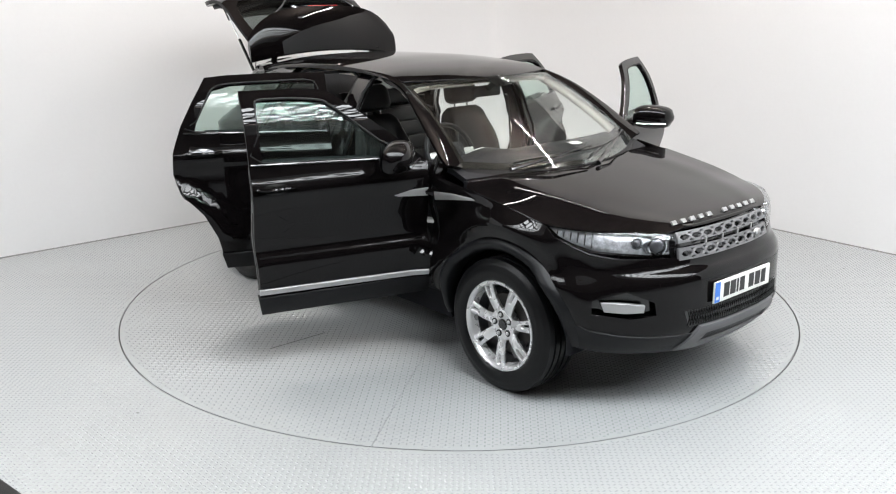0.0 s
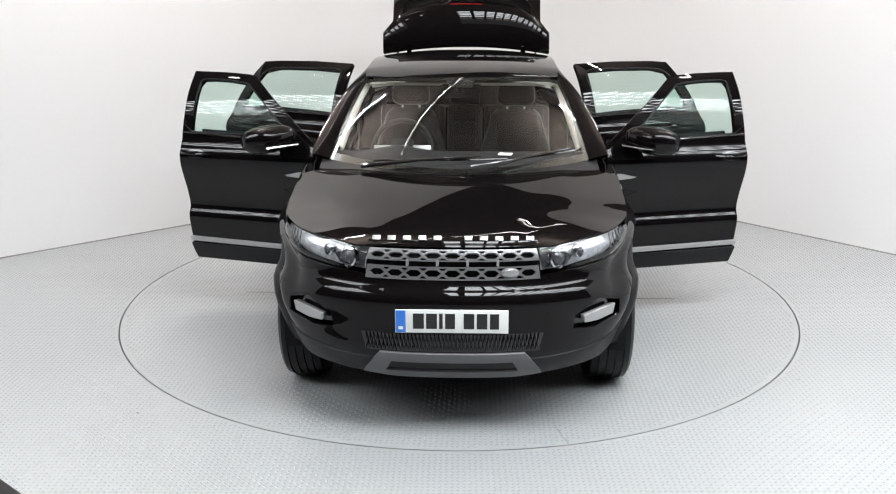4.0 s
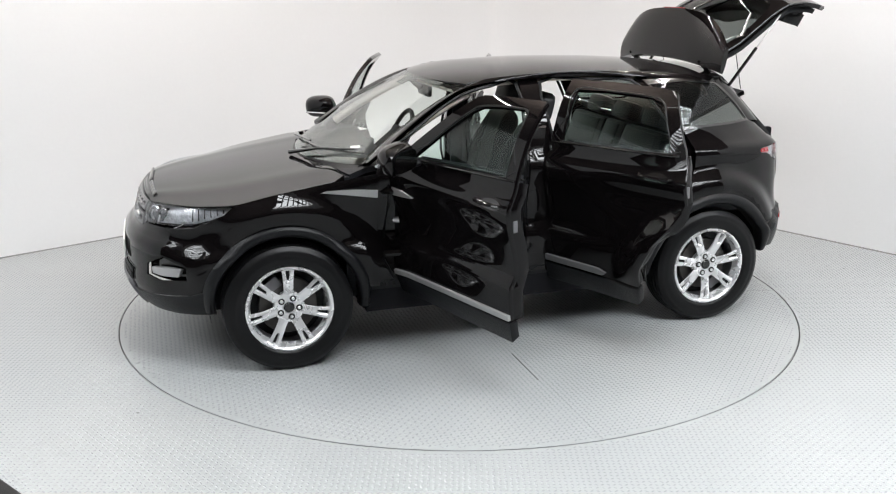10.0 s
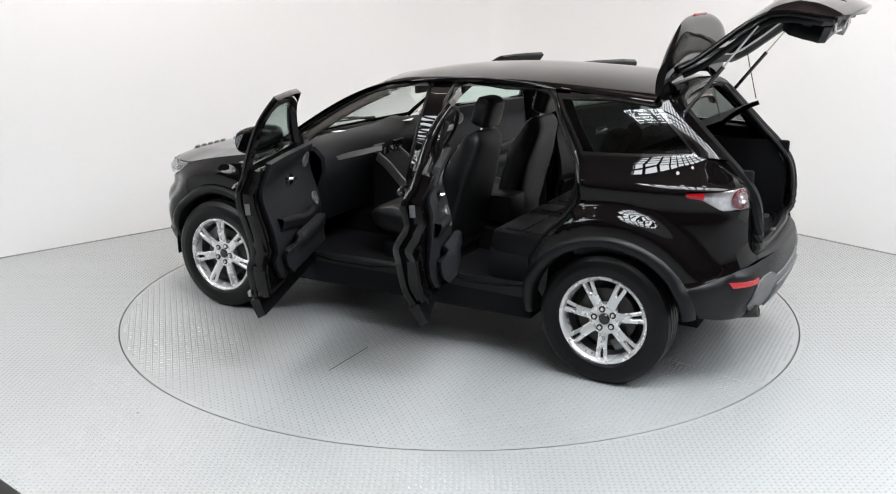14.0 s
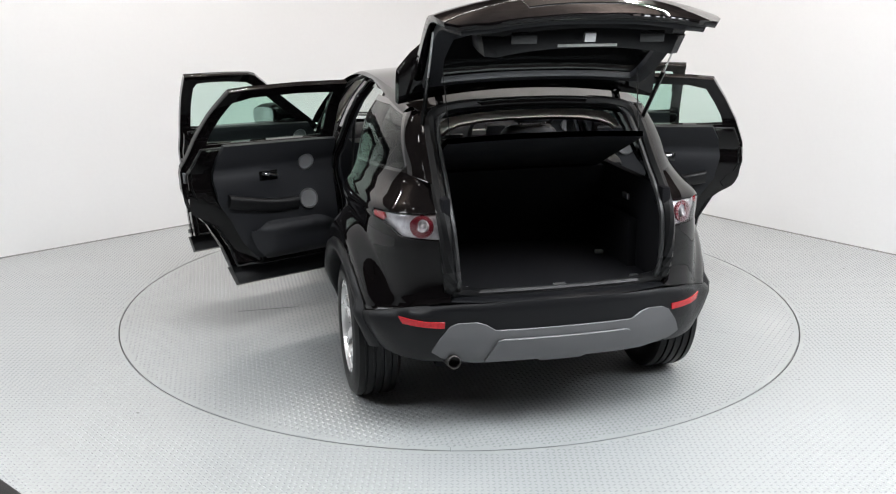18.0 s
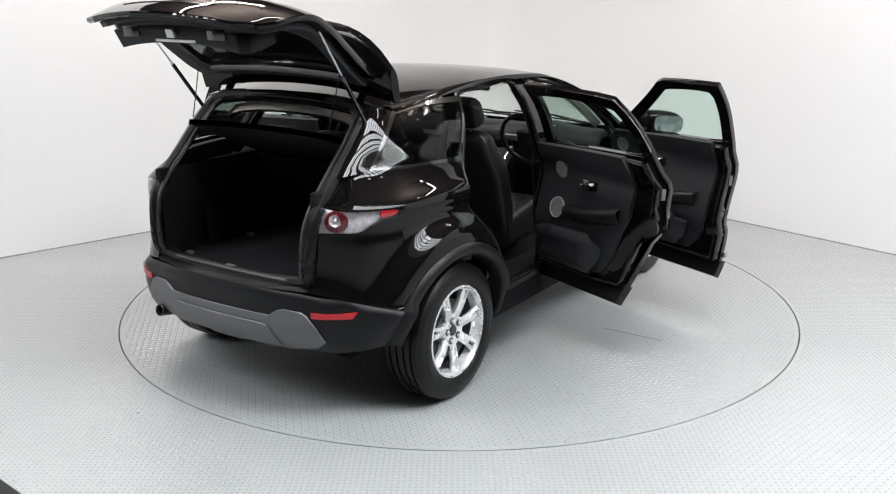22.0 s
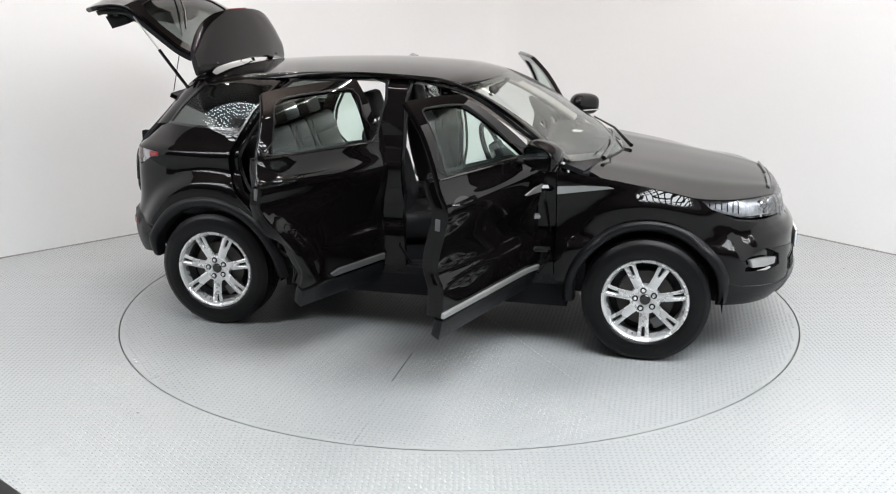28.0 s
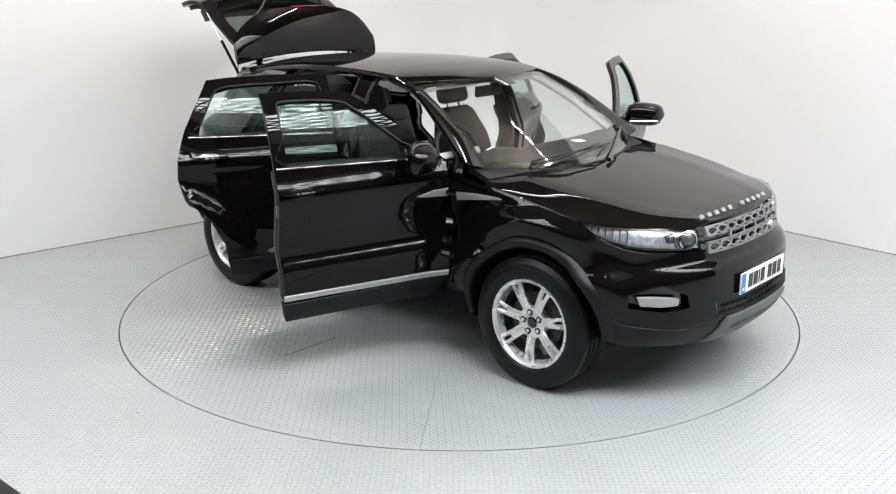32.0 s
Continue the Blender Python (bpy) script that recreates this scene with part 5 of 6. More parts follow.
for sd in (1, -1):
    open_door(sd, True)
    open_door(sd, False)

# ---------------------------------------------------------------- tailgate, swung up about its hinge
GH = Vector((-1.48, 0, 1.50))
GX = Matrix.Translation(GH) @ pose(0, 0, 0, 0, 75.5, 0) @ Matrix.Translation(-GH)
spoil_c = [(-1.575, 1.580), (-1.66, 1.592), (-1.76, 1.598), (-1.85, 1.594), (-1.905, 1.582)]
gate_c = [(-1.70, 1.49), (-1.77, 1.41), (-1.90, 1.31), (-2.05, 1.21), (-2.155, 1.115), (-2.19, 1.02), (-2.20, 0.92), (-2.195, 0.835), (-2.18, 0.745)]
gate_w = [0.60, 0.605, 0.61, 0.615, 0.62, 0.622, 0.62, 0.61, 0.60]


def gate_at(q, k, push=0.0):
    """A point of the gate by its share q of the half width and its place k along the profile."""
    x, z, w = gx(k), gz(k), gw(k)
    x += (0.035 + 0.06 * smooth01((k - 1.5) / 3)) * abs(q) ** 2.2
    dx, dz = gx(k + 0.05) - gx(k - 0.05), gz(k + 0.05) - gz(k - 0.05)
    n = Vector((dz, 0, -dx)).normalized()
    return Vector((x, q * w, z)) + n * push


gx = curve([(i, p[0]) for i, p in enumerate(gate_c)])
gz = curve([(i, p[1]) for i, p in enumerate(gate_c)])
gw = curve([(i, w) for i, w in enumerate(gate_w)])
NG = len(gate_c) - 1
G_OUT = [(-0.97, 0), (-1, 0.3), (-1, 3), (-1, 5.5), (-0.985, 6.4), (-0.93, 7.1), (-0.75, 7.65), (-0.4, 7.93), (0, NG), (0.4, 7.93), (0.75, 7.65), (0.93, 7.1), (0.985, 6.4), (1, 5.5), (1, 3), (1, 0.3), (0.97, 0), (0.5, 0), (0, 0), (-0.5, 0)]
G_GLS = [(-0.84, 0.45), (-0.88, 2), (-0.87, 2.9), (-0.78, 3.35), (-0.4, 3.5), (0, 3.52), (0.4, 3.5), (0.78, 3.35), (0.87, 2.9), (0.88, 2), (0.84, 0.45), (0, 0.4)]


def unit(o):
    return [(q * 0.6, k * 0.11) for q, k in o]


gfn = lambda push: (lambda a, b: gate_at(a / 0.6, b / 0.11, push))
gate = sheet("tailgate", unit(G_OUT), gfn(0.0), PAINT, car, "raised glossy black tailgate", step=0.04, holes=[unit(G_GLS)], thick=0.03, xf=GX, flip=None)
g = sheet("rear_window", unit(G_GLS), gfn(-0.008), GLASS_DARK, gate, "dark tinted rear window", step=0.06, thick=0.004, xf=GX)
g.visible_shadow = False
TRI = [(-0.93, 0.2), (-0.95, 3), (-0.93, 5.5), (-0.88, 6.6), (-0.70, 7.2), (0, 7.45), (0.70, 7.2), (0.88, 6.6), (0.93, 5.5), (0.95, 3), (0.93, 0.2), (0, 0.15)]
G_INH = [(-0.80, 0.6), (-0.83, 2), (-0.80, 2.8), (-0.4, 3.1), (0.4, 3.1), (0.80, 2.8), (0.83, 2), (0.80, 0.6)]
sheet("gate_trim", unit(TRI), gfn(-0.045), TRIM, gate, "black inner tailgate lining", step=0.05, holes=[unit(G_INH)], thick=0.03, xf=GX)
GB = [(-0.70, 4.5), (-0.76, 5.4), (-0.74, 6.5), (-0.62, 7.05), (0.62, 7.05), (0.74, 6.5), (0.76, 5.4), (0.70, 4.5)]
sheet("gate_panel", unit(GB), gfn(-0.06), PLASTIC, gate, "moulded black tailgate trim panel", step=0.06, thick=0.06, xf=GX)
sheet("gate_block", unit([(-0.70, 4.0), (-0.74, 5.0), (-0.73, 6.7), (-0.66, 7.1), (0.66, 7.1), (0.73, 6.7), (0.74, 5.0), (0.70, 4.0)]), lambda a, b: gate_at(a / 0.6, b / 0.11, -0.07 - 0.035 * smooth01((b / 0.11 - 3.9) / 1.6)), PLASTIC, gate, "deep black moulding along the tailgate's foot", step=0.06, thick=0.085, xf=GX)
turn = GX @ pose(0, 0, 0, 0, 9, 0)
for sgn in (-1, 1):
    c = gate_at(sgn * 0.46, 7.1, -0.125)
    part("grab_recess", boxbm(-0.025, 0.025, -0.055, 0.055, -0.004, 0.004, Matrix.Translation(GX @ c) @ turn.to_3x3().to_4x4()), GLOSSBLK, gate, "dark grab recess", bevel=0.003)
part("gate_strip", boxbm(-0.006, 0.006, -0.13, 0.13, -0.005, 0.005, Matrix.Translation(GX @ gate_at(0, 7.1, -0.18)) @ turn.to_3x3().to_4x4()), PAPER, gate, "slim white strip below the latch", bevel=0.002)
part("gate_latch", boxbm(-0.02, 0.02, -0.025, 0.025, -0.02, 0.03, GX @ Matrix.Translation(gate_at(0, 7.1, -0.14))), SATIN, gate, "bright tailgate latch", bevel=0.006)
# lip of the lower edge
bm = bmesh.new()
tube(bm, [GX @ gate_at(q, 7.9 - 1.1 * abs(q) ** 3, -0.015) for q in np.linspace(-0.9, 0.9, 15)], 0.014, 8)
part("gate_lip", bm, PAINT, gate)
# spoiler
SW = 0.67
rows_t, rows_b = [], []
for i in range(21):
    q = -1 + 2 * i / 20
    e = 1 - abs(q) ** 5 * 0.5
    top = spline2([(x, z) for x, z in spoil_c], 3)
    x0 = -1.575
    up_, dn_ = [], []
    for k, (x, z) in enumerate(top):
        xx = x0 + (x - x0) * e + 0.05 * q * q
        zz = z - 0.062 * abs(q) ** 2.6
        up_.append(GX @ Vector((xx, q * SW, zz)))
        t = k / (len(top) - 1)
        dn_.append(GX @ Vector((xx + 0.004, q * SW * 0.985, zz - (0.012 + 0.075 * math.sin(math.pi * min(1, t * 0.9 + 0.1)) ** 0.8) * (1 - 0.5 * abs(q) ** 4))))
    rows_t.append(up_ + dn_[::-1])
bm = bmesh.new()
R = [[bm.verts.new(p) for p in r] for r in rows_t]
n = len(R[0])
for A, Bq in zip(R, R[1:]):
    for j in range(n):
        bm.faces.new((A[j], A[(j + 1) % n], Bq[(j + 1) % n], Bq[j]))
bm.faces.new(R[0])
bm.faces.new(R[-1])
part("spoiler", bm, PAINT, gate, "glossy black roof spoiler")
bm = bmesh.new()
tube(bm, [GX @ Vector((-1.905, y, 1.575)) for y in (-0.13, 0, 0.13)], 0.006, 6)
part("brake_lamp", bm, LAMP_RED, gate, "slim red high brake lamp")
for sgn in (-1, 1):
    # hinges and gas struts
    bm = bmesh.new()
    tube(bm, [(-1.53, sgn * 0.46, 1.52), (-1.50, sgn * 0.46, 1.565), GX @ Vector((-1.575, sgn * 0.46, 1.55)), GX @ Vector((-1.66, sgn * 0.46, 1.54))], 0.02, 8)
    part("gate_hinge", bm, PAINT, gate)
    a, b = Vector((-1.60, sgn * 0.565, 1.44)), GX @ gate_at(sgn * 0.95, 3.2, -0.05)
    m1 = a.lerp(b, 0.55)
    bm = bmesh.new()
    tube(bm, [a, m1], 0.011, 8)
    part("gas_strut", bm, GLOSSBLK, gate, "black gas strut")
    bm = bmesh.new()
    tube(bm, [m1, b], 0.005, 6)
    part("strut_rod", bm, SATIN, gate, "thin bright strut rod")
# wiper on the rear window
bm = bmesh.new()
tube(bm, [GX @ gate_at(0.0, 3.45, 0.02), GX @ gate_at(-0.3, 2.4, 0.025), GX @ gate_at(-0.62, 1.6, 0.02)], 0.007, 6)
part("rear_wiper", bm, GLOSSBLK, gate)
# number plate recess outside
sheet("plate_recess", unit([(-0.45, 5.3), (0.45, 5.3), (0.45, 7.0), (-0.45, 7.0)]), gfn(0.004), GLOSSBLK, gate, step=0.06, thick=0.006, xf=GX)

# ---------------------------------------------------------------- inside of the car
sheet("headliner", [(0.26, -0.93), (0.26, 0.93), (-0.5, 0.95), (-1.42, 0.93), (-1.42, -0.93), (-0.5, -0.95)], lambda x, q: roof(x, q) - Vector((0, 0, 0.045)), HEADLINER, car, "beige fabric headliner", step=0.09, thick=0.015)
# its rear lip, seen under the roof edge
rows = []
for y, z, y2, z2 in ((0.488, 1.395, 0.455, 1.392), (0.47, 1.43, 0.425, 1.415), (0.42, 1.466, 0.37, 1.435), (0.27, 1.492, 0.25, 1.452), (0.13, 1.499, 0.12, 1.458), (0, 1.501, 0, 1.46)):
    rows.append([(-1.50, y, z), (-1.515, (y + y2) / 2, (z + z2) / 2), (-1.535, y2, z2)])
rows += [[(x, -y, z) for x, y, z in r] for r in reversed(rows[:-1])]
loft("headliner_lip", rows, HEADLINER, car, "beige headliner edge", thick=0.02)
# frame of the tailgate opening
bm = bmesh.new()
fr = [(-1.99, 0.50, 0.735), (-2.02, 0.53, 0.80), (-2.0, 0.545, 1.0), (-1.93, 0.55, 1.12), (-1.80, 0.545, 1.25), (-1.65, 0.54, 1.40), (-1.57, 0.51, 1.485), (-1.55, 0.40, 1.52), (-1.54, 0.2, 1.53)]
loop = fr + [(x, -y, z) for x, y, z in reversed(fr)]
tube(bm, spline2(loop + [(-2.01, -0.3, 0.715), (-2.02, 0, 0.712), (-2.01, 0.3, 0.715)], 4, True), 0.032, 8, True)
part("gate_frame", bm, RUBBER, car, "black painted tailgate opening")
bm = bmesh.new()
lo2 = [(x - 0.012, y * 0.93, z) for x, y, z in loop]
tube(bm, spline2(lo2 + [(-2.03, -0.3, 0.735), (-2.035, 0, 0.733), (-2.03, 0.3, 0.735)], 4, True), 0.013, 6, True)
part("gate_seal", bm, SEAL, car, "black rubber tailgate seal")
# rear roof header, and the inner skins that close the body sides
rows = []
for q in np.linspace(-1, 1, 15):
    a = roof(-1.555, float(q))
    rows.append([a, a + Vector((-0.012, 0, -0.012)), a + Vector((-0.02, 0, -0.035)), a + Vector((0.0, 0, -0.065))])
loft("roof_header", rows, PAINT, car, "black rear roof edge", thick=0.006)
bm = bmesh.new()
box(bm, -1.12, 0.98, -0.80, 0.80, 0.36, 0.415)
box(bm, -0.9, 0.95, -0.13, 0.13, 0.41, 0.56)
part("cabin_floor", bm, CARPET, car, "black carpeted cabin floor", bevel=0.02)
bm = bmesh.new()
box(bm, -2.0, -1.05, -0.56, 0.56, 0.40, 0.705)
part("boot_floor", bm, CARPET, car, "black carpeted load floor", smooth=False)
for sd in (1, -1):
    bm = bmesh.new()
    box(bm, -1.98, -1.10, sd * 0.515, sd * 0.56, 0.70, 1.17)
    box(bm, -1.72, -1.10, sd * 0.47, sd * 0.53, 0.70, 0.95)
    part("boot_side", bm, CARPET, car, "black carpeted load bay side", bevel=0.015)
    sheet("quarter_lining", [(-1.14, 0.7), (-1.24, 0.95), (-1.24, 1.10), (-1.16, 1.225), (-1.45, 1.23), (-1.78, 1.235), (-1.86, 1.05), (-1.86, 0.7)], S(sd, 0.05), TRIM, car, step=0.08, thick=0.02)
    # boot light and lashing eyes
    for x, z in ((-1.45, 0.715), (-1.9, 0.715)):
        part("lashing_eye", boxbm(x - 0.015, x + 0.015, sd * 0.43 - 0.02, sd * 0.43 + 0.02, z - 0.012, z + 0.006), SATIN, car, bevel=0.003)
part("boot_light", boxbm(-1.62, -1.55, -0.515, -0.50, 1.03, 1.06), SATIN, car, bevel=0.003)
part("striker", boxbm(-2.03, -2.0, -0.03, 0.03, 0.725, 0.745), SATIN, car, bevel=0.004)
disc("boot_screw", (-2.0, -0.515, 0.73), (-1, 0, 0.15), 0.017, SATIN, car)
# luggage cover, its rear edge drawn up
rows = []
for k in range(9):
    t = k / 8
    x, z = -1.20 - 0.58 * t, 1.16 + 0.25 * t
    rows.append([(x, y, z + 0.012 * (1 - (y / 0.48) ** 2)) for y in np.linspace(-0.49, 0.49, 11)])
loft("luggage_cover", rows, TRIM, car, "black luggage cover tilted up", thick=0.028, flip=None)
for sd in (1, -1):
    bm = bmesh.new()
    tube(bm, [(-1.77, sd * 0.47, 1.42), GX @ gate_at(sd * 0.8, 1.2, -0.05)], 0.003, 5)
    part("lift_cord", bm, RUBBER, car)
# bulkhead
part("bulkhead", boxbm(0.93, 0.98, -0.80, 0.80, 0.36, 1.06), TRIM, car, smooth=False)
# scuttle below the windscreen
rows = []
for y in np.linspace(-0.74, 0.74, 17):
    u = y / 0.74
    a = hood(1.0 + 0.09 * (1 - u * u), max(-0.98, min(0.98, y / hood_y(1.0))))
    b = screen(max(-1, min(1, u)), 0)
    rows.append([(a.x + 0.03, y, a.z - 0.02), ((a.x + b.x) / 2, y, min(a.z, b.z) - 0.022), (b.x + 0.01, y, b.z - 0.008), (b.x - 0.06, y, b.z - 0.01)])
loft("scuttle", rows, PLASTIC, car, "black plastic scuttle")
for y0, y1, hgt in ((-0.52, 0.12, 0.05), (0.05, 0.62, 0.05)):
    bm = bmesh.new()
    ua, ub = y0 / 0.72, y1 / 0.72
    tube(bm, [screen(ua, -0.03) + Vector((0.03, 0, 0.02)), screen((ua + ub) / 2, 0.05) + Vector((0.01, 0, 0.035)), screen(ub, 0.09) + Vector((0.0, 0, 0.03))], [0.014, 0.008, 0.006], 8)
    tube(bm, [screen(ua * 0.4 + ub * 0.6 - 0.45, 0.035) + Vector((0, 0, 0.014)), screen(ub, 0.085) + Vector((0, 0, 0.016)), screen(min(0.95, ub + 0.2), 0.085) + Vector((0, 0, 0.014))], 0.006, 6)
    part("wiper", bm, GLOSSBLK, car, "black windscreen wiper")
# beige pillar linings beside the windscreen, and the header above it
for sd in (1, -1):
    rows = []
    for k in range(9):
        v = 0.16 + 0.82 * k / 8
        a, b = screen(sd * 1.0, v), screen(sd * 0.935, v)
        rows.append([a + Vector((-0.035, 0, -0.02)), a.lerp(b, 0.5) + Vector((-0.045, 0, -0.03)), b + Vector((-0.07, sd * 0.012, -0.042)), b + Vector((-0.085, sd * 0.03, -0.05))])
    loft("pillar_lining", rows, HEADLINER, car, "beige windscreen pillar lining", thick=0.008)
rows = []
for u in np.linspace(-0.96, 0.96, 15):
    a = screen(float(u), 0.985)
    rows.append([a + Vector((-0.012, 0, -0.03)), a + Vector((-0.06, 0, -0.035)), a + Vector((-0.12, 0, -0.02))])
loft("header_lining", rows, HEADLINER, car, "beige lining above the windscreen", thick=0.008)
# sun visors
for y0, y1 in ((-0.47, -0.12), (0.12, 0.47)):
    part("sun_visor", boxbm(-0.07, 0.07, y0, y1, -0.009, 0.009, pose(0.22, 0, 1.508, 0, 20, 0)), HEADLINER, car, "beige fabric sun visor", bevel=0.008)
# dashboard
rows = []
for y in np.linspace(-0.80, 0.80, 33):
    hump = 0.035 * math.exp(-((y + 0.37) / 0.14) ** 2)
    e = 0.05 * (abs(y) / 0.8) ** 4
    rows.append([(x - e, y, z + (hump if i in (2, 3) else 0)) for i, (x, z) in enumerate(((1.0, 1.075), (0.90, 1.11), (0.78, 1.13), (0.65, 1.125), (0.585, 1.07), (0.575, 0.97), (0.62, 0.86), (0.66, 0.74), (0.72, 0.60)))])
dash = loft("dashboard", rows, TRIM, car, "black soft-touch dashboard", thick=0.03, flip=None)
sheet("dash_inlay", [(0.10, 1.0), (0.10, 1.035), (0.45, 1.045), (0.74, 1.045), (0.74, 1.02), (0.45, 1.01)], lambda y, z: Vector((0.572, y, z)), SATIN, dash, "satin silver dashboard inlay", step=0.08, thick=0.01, flip=False)
for y in (0.70, -0.70, 0.13, -0.13):
    part("air_vent", boxbm(0.566, 0.59, y - 0.055, y + 0.055, 0.985, 1.04), GLOSSBLK, dash, bevel=0.005)
    part("vent_bezel", boxbm(0.562, 0.58, y - 0.06, y + 0.06, 1.04, 1.046), SATIN, dash, smooth=False)
part("screen", boxbm(0.558, 0.58, -0.085, 0.085, 0.93, 1.02), GLOSSBLK, dash, "dark display screen", bevel=0.004)
# centre console with bright side rails
bm = bmesh.new()
R = [[bm.verts.new((x, y, z)) for y, z in ((-w, 0.42), (-w, h), (-w + 0.02, h + 0.015), (w - 0.02, h + 0.015), (w, h), (w, 0.42))] for x, w, h in ((0.62, 0.13, 0.99), (0.485, 0.13, 0.915), (0.38, 0.13, 0.815), (0.28, 0.13, 0.745), (0.1, 0.125, 0.735), (-0.12, 0.12, 0.75))]
for A, Bq in zip(R, R[1:]):
    for j in range(5):
        bm.faces.new((A[j], A[j + 1], Bq[j + 1], Bq[j]))
bm.faces.new(R[-1])
console = part("centre_console", bm, TRIM, car, "black sloping centre console")
part("arm_box", boxbm(-0.42, -0.12, -0.11, 0.11, 0.6, 0.78), LEATHER, console, "black padded centre arm rest", bevel=0.03)
for sd in (1, -1):
    bm = bmesh.new()
    pts = spline2([(0.58, 0.99), (0.485, 0.925), (0.39, 0.835), (0.31, 0.765), (0.23, 0.742), (0.05, 0.755), (-0.11, 0.77)], 4)
    rings = []
    for i, p in enumerate(pts):
        d = pts[min(i + 1, len(pts) - 1)] - pts[max(i - 1, 0)]
        n = Vector((-d.y, d.x)).normalized()
        n = -n if n.y > 0 else n
        rings.append([bm.verts.new((p.x + n.x * a, sd * y, p.y + n.y * a)) for y, a in ((0.128, -0.008), (0.142, -0.008), (0.142, 0.05), (0.128, 0.05))])
    for A, Bq in zip(rings, rings[1:]):
        for j in range(4):
            bm.faces.new((A[j], A[(j + 1) % 4], Bq[(j + 1) % 4], Bq[j]))
    bm.faces.new(rings[0])
    bm.faces.new(rings[-1])
    part("console_rail", bm, SATIN, console, "satin silver console rail")
bm = bmesh.new()
lathe(bm, [(0.034, -0.0), (0.034, 0.02), (0.03, 0.028), (0.001, 0.03)], 24, Matrix.Translation((0.30, 0, 0.75)) @ pose(0, 0, 0, 90, 0, 0))
part("gear_knob", bm, SATIN, console, "round gear selector")
# steering wheel
SWM = Matrix.Translation((0.35, -0.37, 1.085)) @ pose(0, 0, 0, 0, -24, 0)
bm = bmesh.new()
tube(bm, [SWM @ Vector((0, 0.185 * math.cos(a), 0.185 * math.sin(a))) for a in [2 * math.pi * k / 36 for k in range(36)]], 0.016, 10, True)
sw = part("steering_wheel", bm, LEATHER, car, "black leather steering wheel")
bm = bmesh.new()
box(bm, -0.01, 0.06, -0.07, 0.07, -0.075, 0.06, SWM)
part("wheel_boss", bm, TRIM, sw, bevel=0.02)
for a in (0, 180, 270):
    bm = bmesh.new()
    box(bm, 0.0, 0.02, 0.05, 0.18, -0.02, 0.02, SWM @ pose(0, 0, 0, a, 0, 0))
    part("wheel_spoke", bm, SATIN if a != 270 else TRIM, sw, bevel=0.005)
bm = bmesh.new()
tube(bm, [SWM @ Vector((0.03, 0, 0)), (0.62, -0.37, 0.90)], 0.05, 12)
part("steering_column", bm, TRIM, car)


def pad(name, rows, ring, m, parent, label="", xf=None):
    """A stuffed piece: rings of ring(u, row) points swept through the rows and closed at both ends."""
    bm = bmesh.new()
    n = 44
    R = []
    for r in rows:
        R.append([bm.verts.new((xf or Matrix()) @ Vector(ring(2 * math.pi * k / n, r))) for k in range(n)])
    for A, C in zip(R, R[1:]):
        for k in range(n):
            bm.faces.new((A[k], A[(k + 1) % n], C[(k + 1) % n], C[k]))
    bm.faces.new(R[0][::-1])
    bm.faces.new(R[-1])
    bmesh.ops.recalc_face_normals(bm, faces=bm.faces)
    return part(name, bm, m, parent, label)


def rounded(u, e=0.45):
    c, q = math.cos(u), math.sin(u)
    return math.copysign(abs(c) ** e, c), math.copysign(abs(q) ** e, q)


def back_ring(y):
    """Seat back: side bolsters stand forward of a centre in upright flutes."""
    def f(u, r):
        z, w, dep, bol = r
        c, q = rounded(u)
        yy = q * w
        d = dep * c
        if c > 0:
            e = abs(q)
            d += bol * smooth01((e - 0.55) / 0.3) * (1 - smooth01((e - 0.86) / 0.2)) * c
            d -= (0.010 if e < 0.6 else 0.0) * max(0.0, math.cos(yy * math.pi / 0.062)) ** 8 * c * smooth01((z - 0.05) / 0.1) * smooth01((0.50 - z) / 0.08)
        return (d, y + yy, z)
    return f


def cushion_ring(y):
    def f(u, r):
        x, w, h, bol, z0 = r
        c, q = rounded(u)
        yy = q * w
        d = h * c
        if c > 0:
            e = abs(q)
            d += bol * smooth01((e - 0.5) / 0.3) * (1 - smooth01((e - 0.88) / 0.2)) * c
            d -= 0.008 * max(0.0, math.cos(x * math.pi / 0.075)) ** 10 * c * (1 - smooth01((e - 0.5) / 0.15))
        return (x, y + yy, z0 + d)
    return f


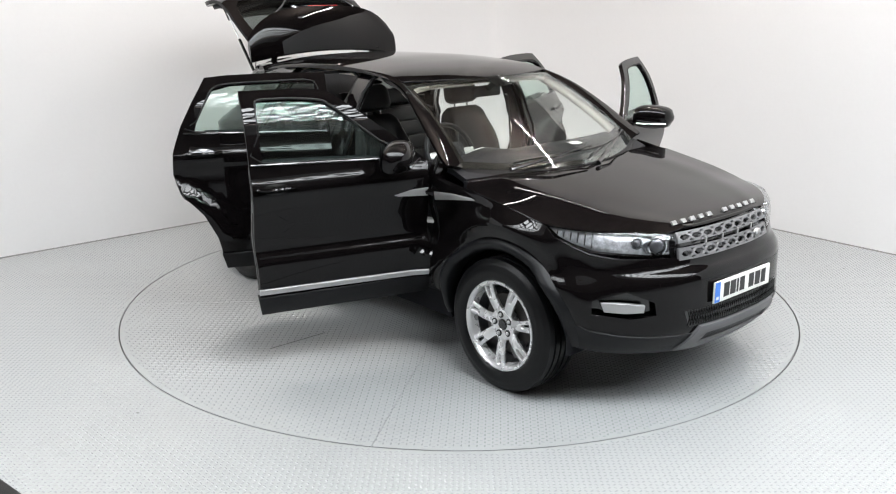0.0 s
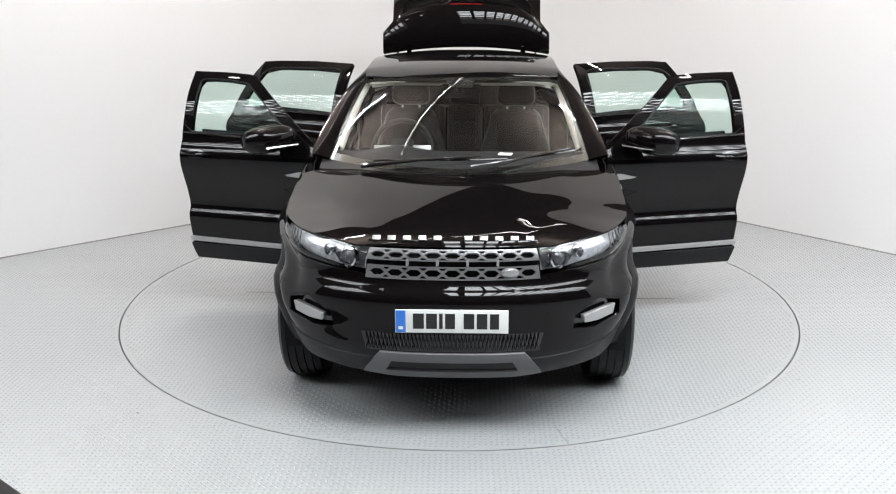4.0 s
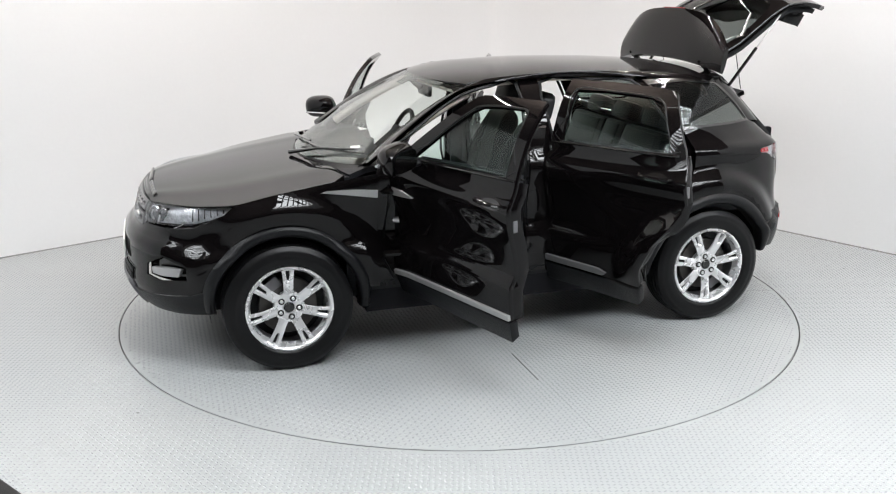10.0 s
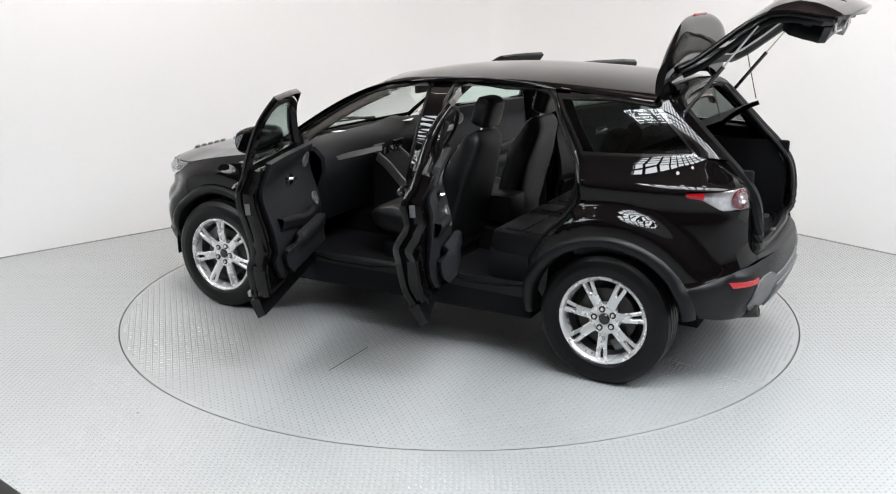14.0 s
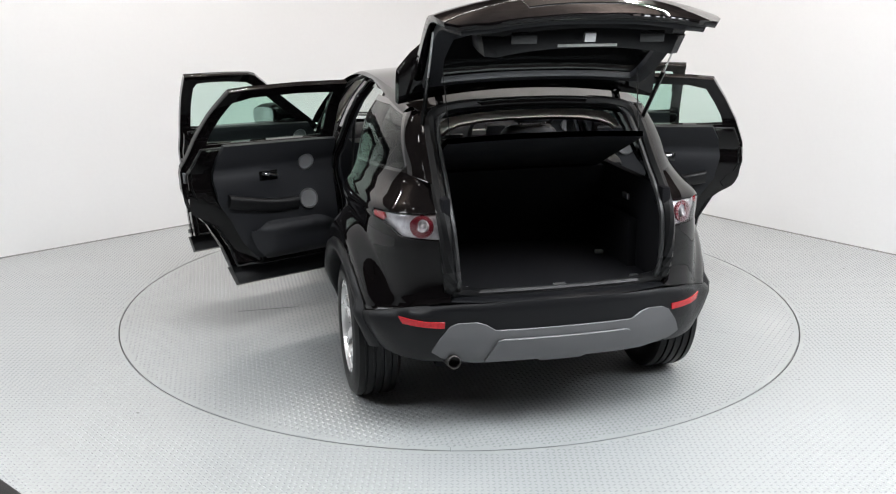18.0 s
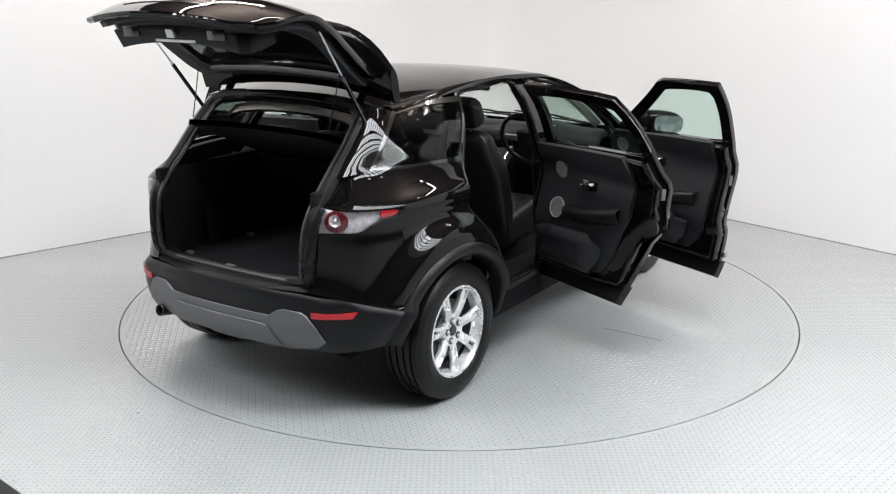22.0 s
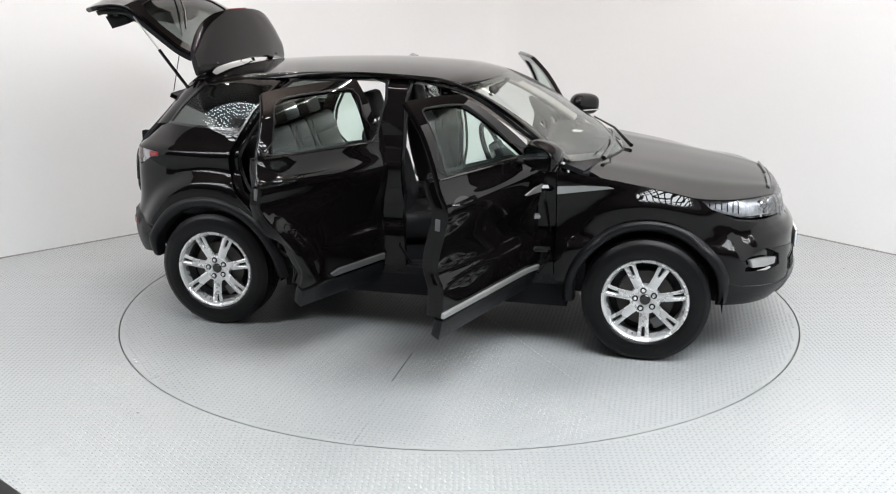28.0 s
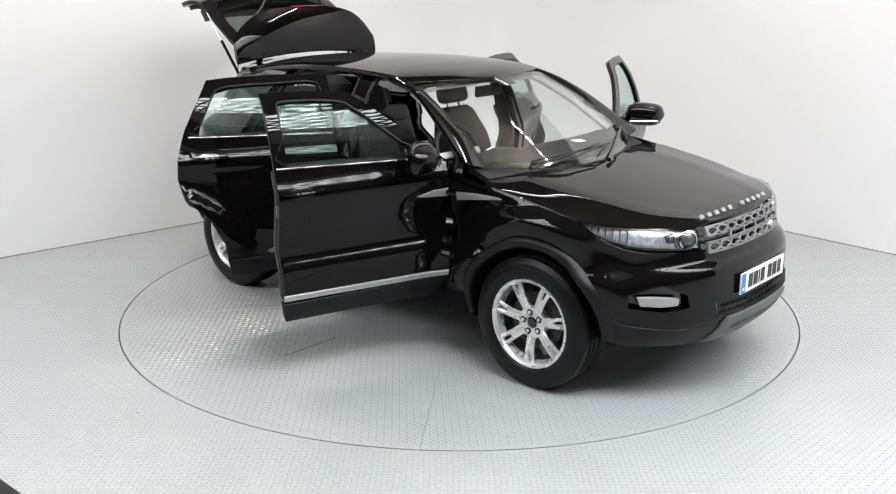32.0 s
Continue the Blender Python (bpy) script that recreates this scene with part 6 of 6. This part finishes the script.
def seat(y, dx):
    """A front seat: cushion, back with bolsters, head rest."""
    st = part("front_seat", boxbm(-0.34 + dx, 0.12 + dx, y - 0.21, y + 0.21, 0.40, 0.52), TRIM, car, "black leather front seat", bevel=0.02)
    xs = [-0.37 + 0.02 * k for k in range(30)]
    pad("cushion", [(x, 0.255 - 0.05 * smooth01((x - 0.1) / 0.12) ** 2, 0.085 * math.sqrt(max(0.02, 1 - max(0, (x - 0.10) / 0.113) ** 2)), 0.04 * (1 - smooth01((x - 0.02) / 0.16)), 0.585 + 0.09 * (x + 0.37) / 0.58) for x in xs],
        cushion_ring(y), LEATHER, st, "black leather seat cushion", pose(dx, 0, 0))
    bk = pose(-0.34 + dx, 0, 0.66, 0, -15, 0)
    zs = [-0.07 + 0.025 * k for k in range(28)]
    pad("seat_back", [(z, 0.245 - 0.075 * smooth01((z - 0.28) / 0.33) - 0.04 * max(0, (z - 0.55) / 0.055) ** 2, 0.068 * math.sqrt(max(0.04, 1 - max(0, (z - 0.52) / 0.09) ** 2)), 0.05 * smooth01((z + 0.02) / 0.12) * (1 - smooth01((z - 0.36) / 0.22))) for z in zs],
        back_ring(y), LEATHER, st, "black leather seat back with upright flutes", bk)
    hz = [0.63 + 0.0125 * k for k in range(15)]
    pad("head_rest", [(z, 0.14 * (1 - abs((z - 0.715) / 0.0875) ** 4) ** 0.3 * (1 - 0.12 * (z - 0.63) / 0.175) if 0.631 < z < 0.80 else 0.09, 0.06 if 0.631 < z < 0.80 else 0.035) for z in hz],
        lambda u, r: (rounded(u, 0.6)[0] * r[2] + 0.012, y + rounded(u, 0.6)[1] * r[1], r[0]), LEATHER, st, "black head rest", bk)
    for s in (-1, 1):
        bm = bmesh.new()
        tube(bm, [bk @ Vector((0, y + s * 0.06, 0.55)), bk @ Vector((0, y + s * 0.06, 0.66))], 0.007, 6)
        part("head_rest_post", bm, CHROME, st)


seat(0.37, 0.14)
seat(-0.37, 0.07)
bench = part("rear_seat", boxbm(-1.02, -0.52, -0.66, 0.66, 0.41, 0.60), TRIM, car, "black leather rear bench", bevel=0.03)
bk = pose(-0.98, 0, 0.66, 0, -20, 0)
for y0, y1 in ((-0.66, -0.15), (-0.14, 0.14), (0.15, 0.66)):
    part("bench_cushion", boxbm(-1.0, -0.50, y0, y1, 0.58, 0.74, pose(0, 0, 0.0, 0, -3, 0)), LEATHER, bench, bevel=0.045)
    part("bench_back", boxbm(-0.07, 0.07, y0, y1, -0.02, 0.54, bk), LEATHER, bench, bevel=0.045)
    for k in range(4):
        part("bench_pleat", boxbm(0.06, 0.08, y0 + 0.05, y1 - 0.05, 0.06 + 0.115 * k, 0.165 + 0.115 * k, bk), LEATHER, bench, bevel=0.008)
    for k in range(3):
        part("cushion_pleat", boxbm(-0.93 + 0.125 * k, -0.82 + 0.125 * k, y0 + 0.05, y1 - 0.05, 0.73, 0.75, pose(0, 0, 0.0, 0, -3, 0)), LEATHER, bench, bevel=0.008)
    c = (y0 + y1) / 2
    part("rear_head_rest", boxbm(-0.05, 0.05, c - 0.12, c + 0.12, 0.55, 0.68, bk), LEATHER, bench, bevel=0.035)
part("bench_rear", boxbm(-0.10, -0.075, -0.62, 0.62, 0.02, 0.55, bk), CARPET, bench, smooth=False)
# inside mirror, belts, papers on the dash
bm = bmesh.new()
box(bm, 0.26, 0.29, -0.12, 0.12, 1.40, 1.47)
im = part("inside_mirror", bm, TRIM, car, "black inside mirror", bevel=0.012)
bm = bmesh.new()
tube(bm, [(0.30, 0, 1.45), (0.37, 0, 1.515)], 0.02, 8)
part("mirror_stem", bm, TRIM, im)
for sd in (1, -1):
    bm = bmesh.new()
    tube(bm, [(-0.22, sd * 0.70, 1.33), (-0.20, sd * 0.72, 1.0), (-0.20, sd * 0.75, 0.6)], 0.022, 6, flat=0.15)
    part("seat_belt", bm, RUBBER, car, "black seat belt")
    part("belt_anchor", boxbm(-0.235, -0.205, sd * 0.685, sd * 0.715, 1.31, 1.37), SATIN, car, bevel=0.005)
    sheet("post_lining", [(-0.14, 0.45), (-0.15, 1.0), (-0.16, 1.5), (-0.24, 1.5), (-0.27, 1.0), (-0.28, 0.45)], S(sd, 0.09), TRIM, car, step=0.08, thick=0.02)
    part("scuff_plate", boxbm(-0.08, 0.66, sd * 0.80, sd * 0.86, 0.452, 0.462), TRIM, car, bevel=0.003)
part("dash_paper", boxbm(-0.10, 0.10, -0.06, 0.06, -0.001, 0.001, pose(0.70, -0.35, 1.142, 0, 4, 20)), PAPER, car, "white sheet of paper on the dashboard", smooth=False)
part("dash_note", boxbm(-0.03, 0.03, -0.04, 0.04, -0.001, 0.001, pose(0.80, 0.27, 1.136, 0, 4, -10)), PAPER, car, smooth=False)


# ---------------------------------------------------------------- what moves: the turntable and the car on it
TURN = ((0.0, -47.5), (0.5, -50.9), (1.0, -56.3), (1.5, -62.0), (2.0, -67.9), (3.0, -79.7), (4.0, -91.4), (5.0, -103.2), (6.0, -115.1), (7.0, -126.9), (8.0, -138.6), (9.0, -150.3), (10.0, -161.8),
        (11.0, -173.2), (12.0, -184.6), (13.0, -196.2), (14.0, -207.9), (15.0, -219.7), (16.0, -231.8), (17.0, -244.2), (18.0, -255.9), (19.0, -267.6), (20.0, -279.3), (21.0, -291.2), (22.0, -303.1),
        (23.0, -314.8), (24.0, -326.3), (25.0, -337.9), (26.0, -349.6), (27.0, -361.2), (28.0, -372.9), (29.0, -384.6), (29.5, -390.2), (30.0, -395.8), (30.5, -399.3), (31.0, -401.2), (31.5, -401.57), (32.0, -401.57))


def motions():
    walk(turntable, [(t, pose(0, 0, 0, 0, 0, a)) for t, a in TURN])
    walk(car, [(t, pose(0, 0, 0, 0, 0, a) @ pose(-0.040, 0.024, 0)) for t, a in TURN])


motions()
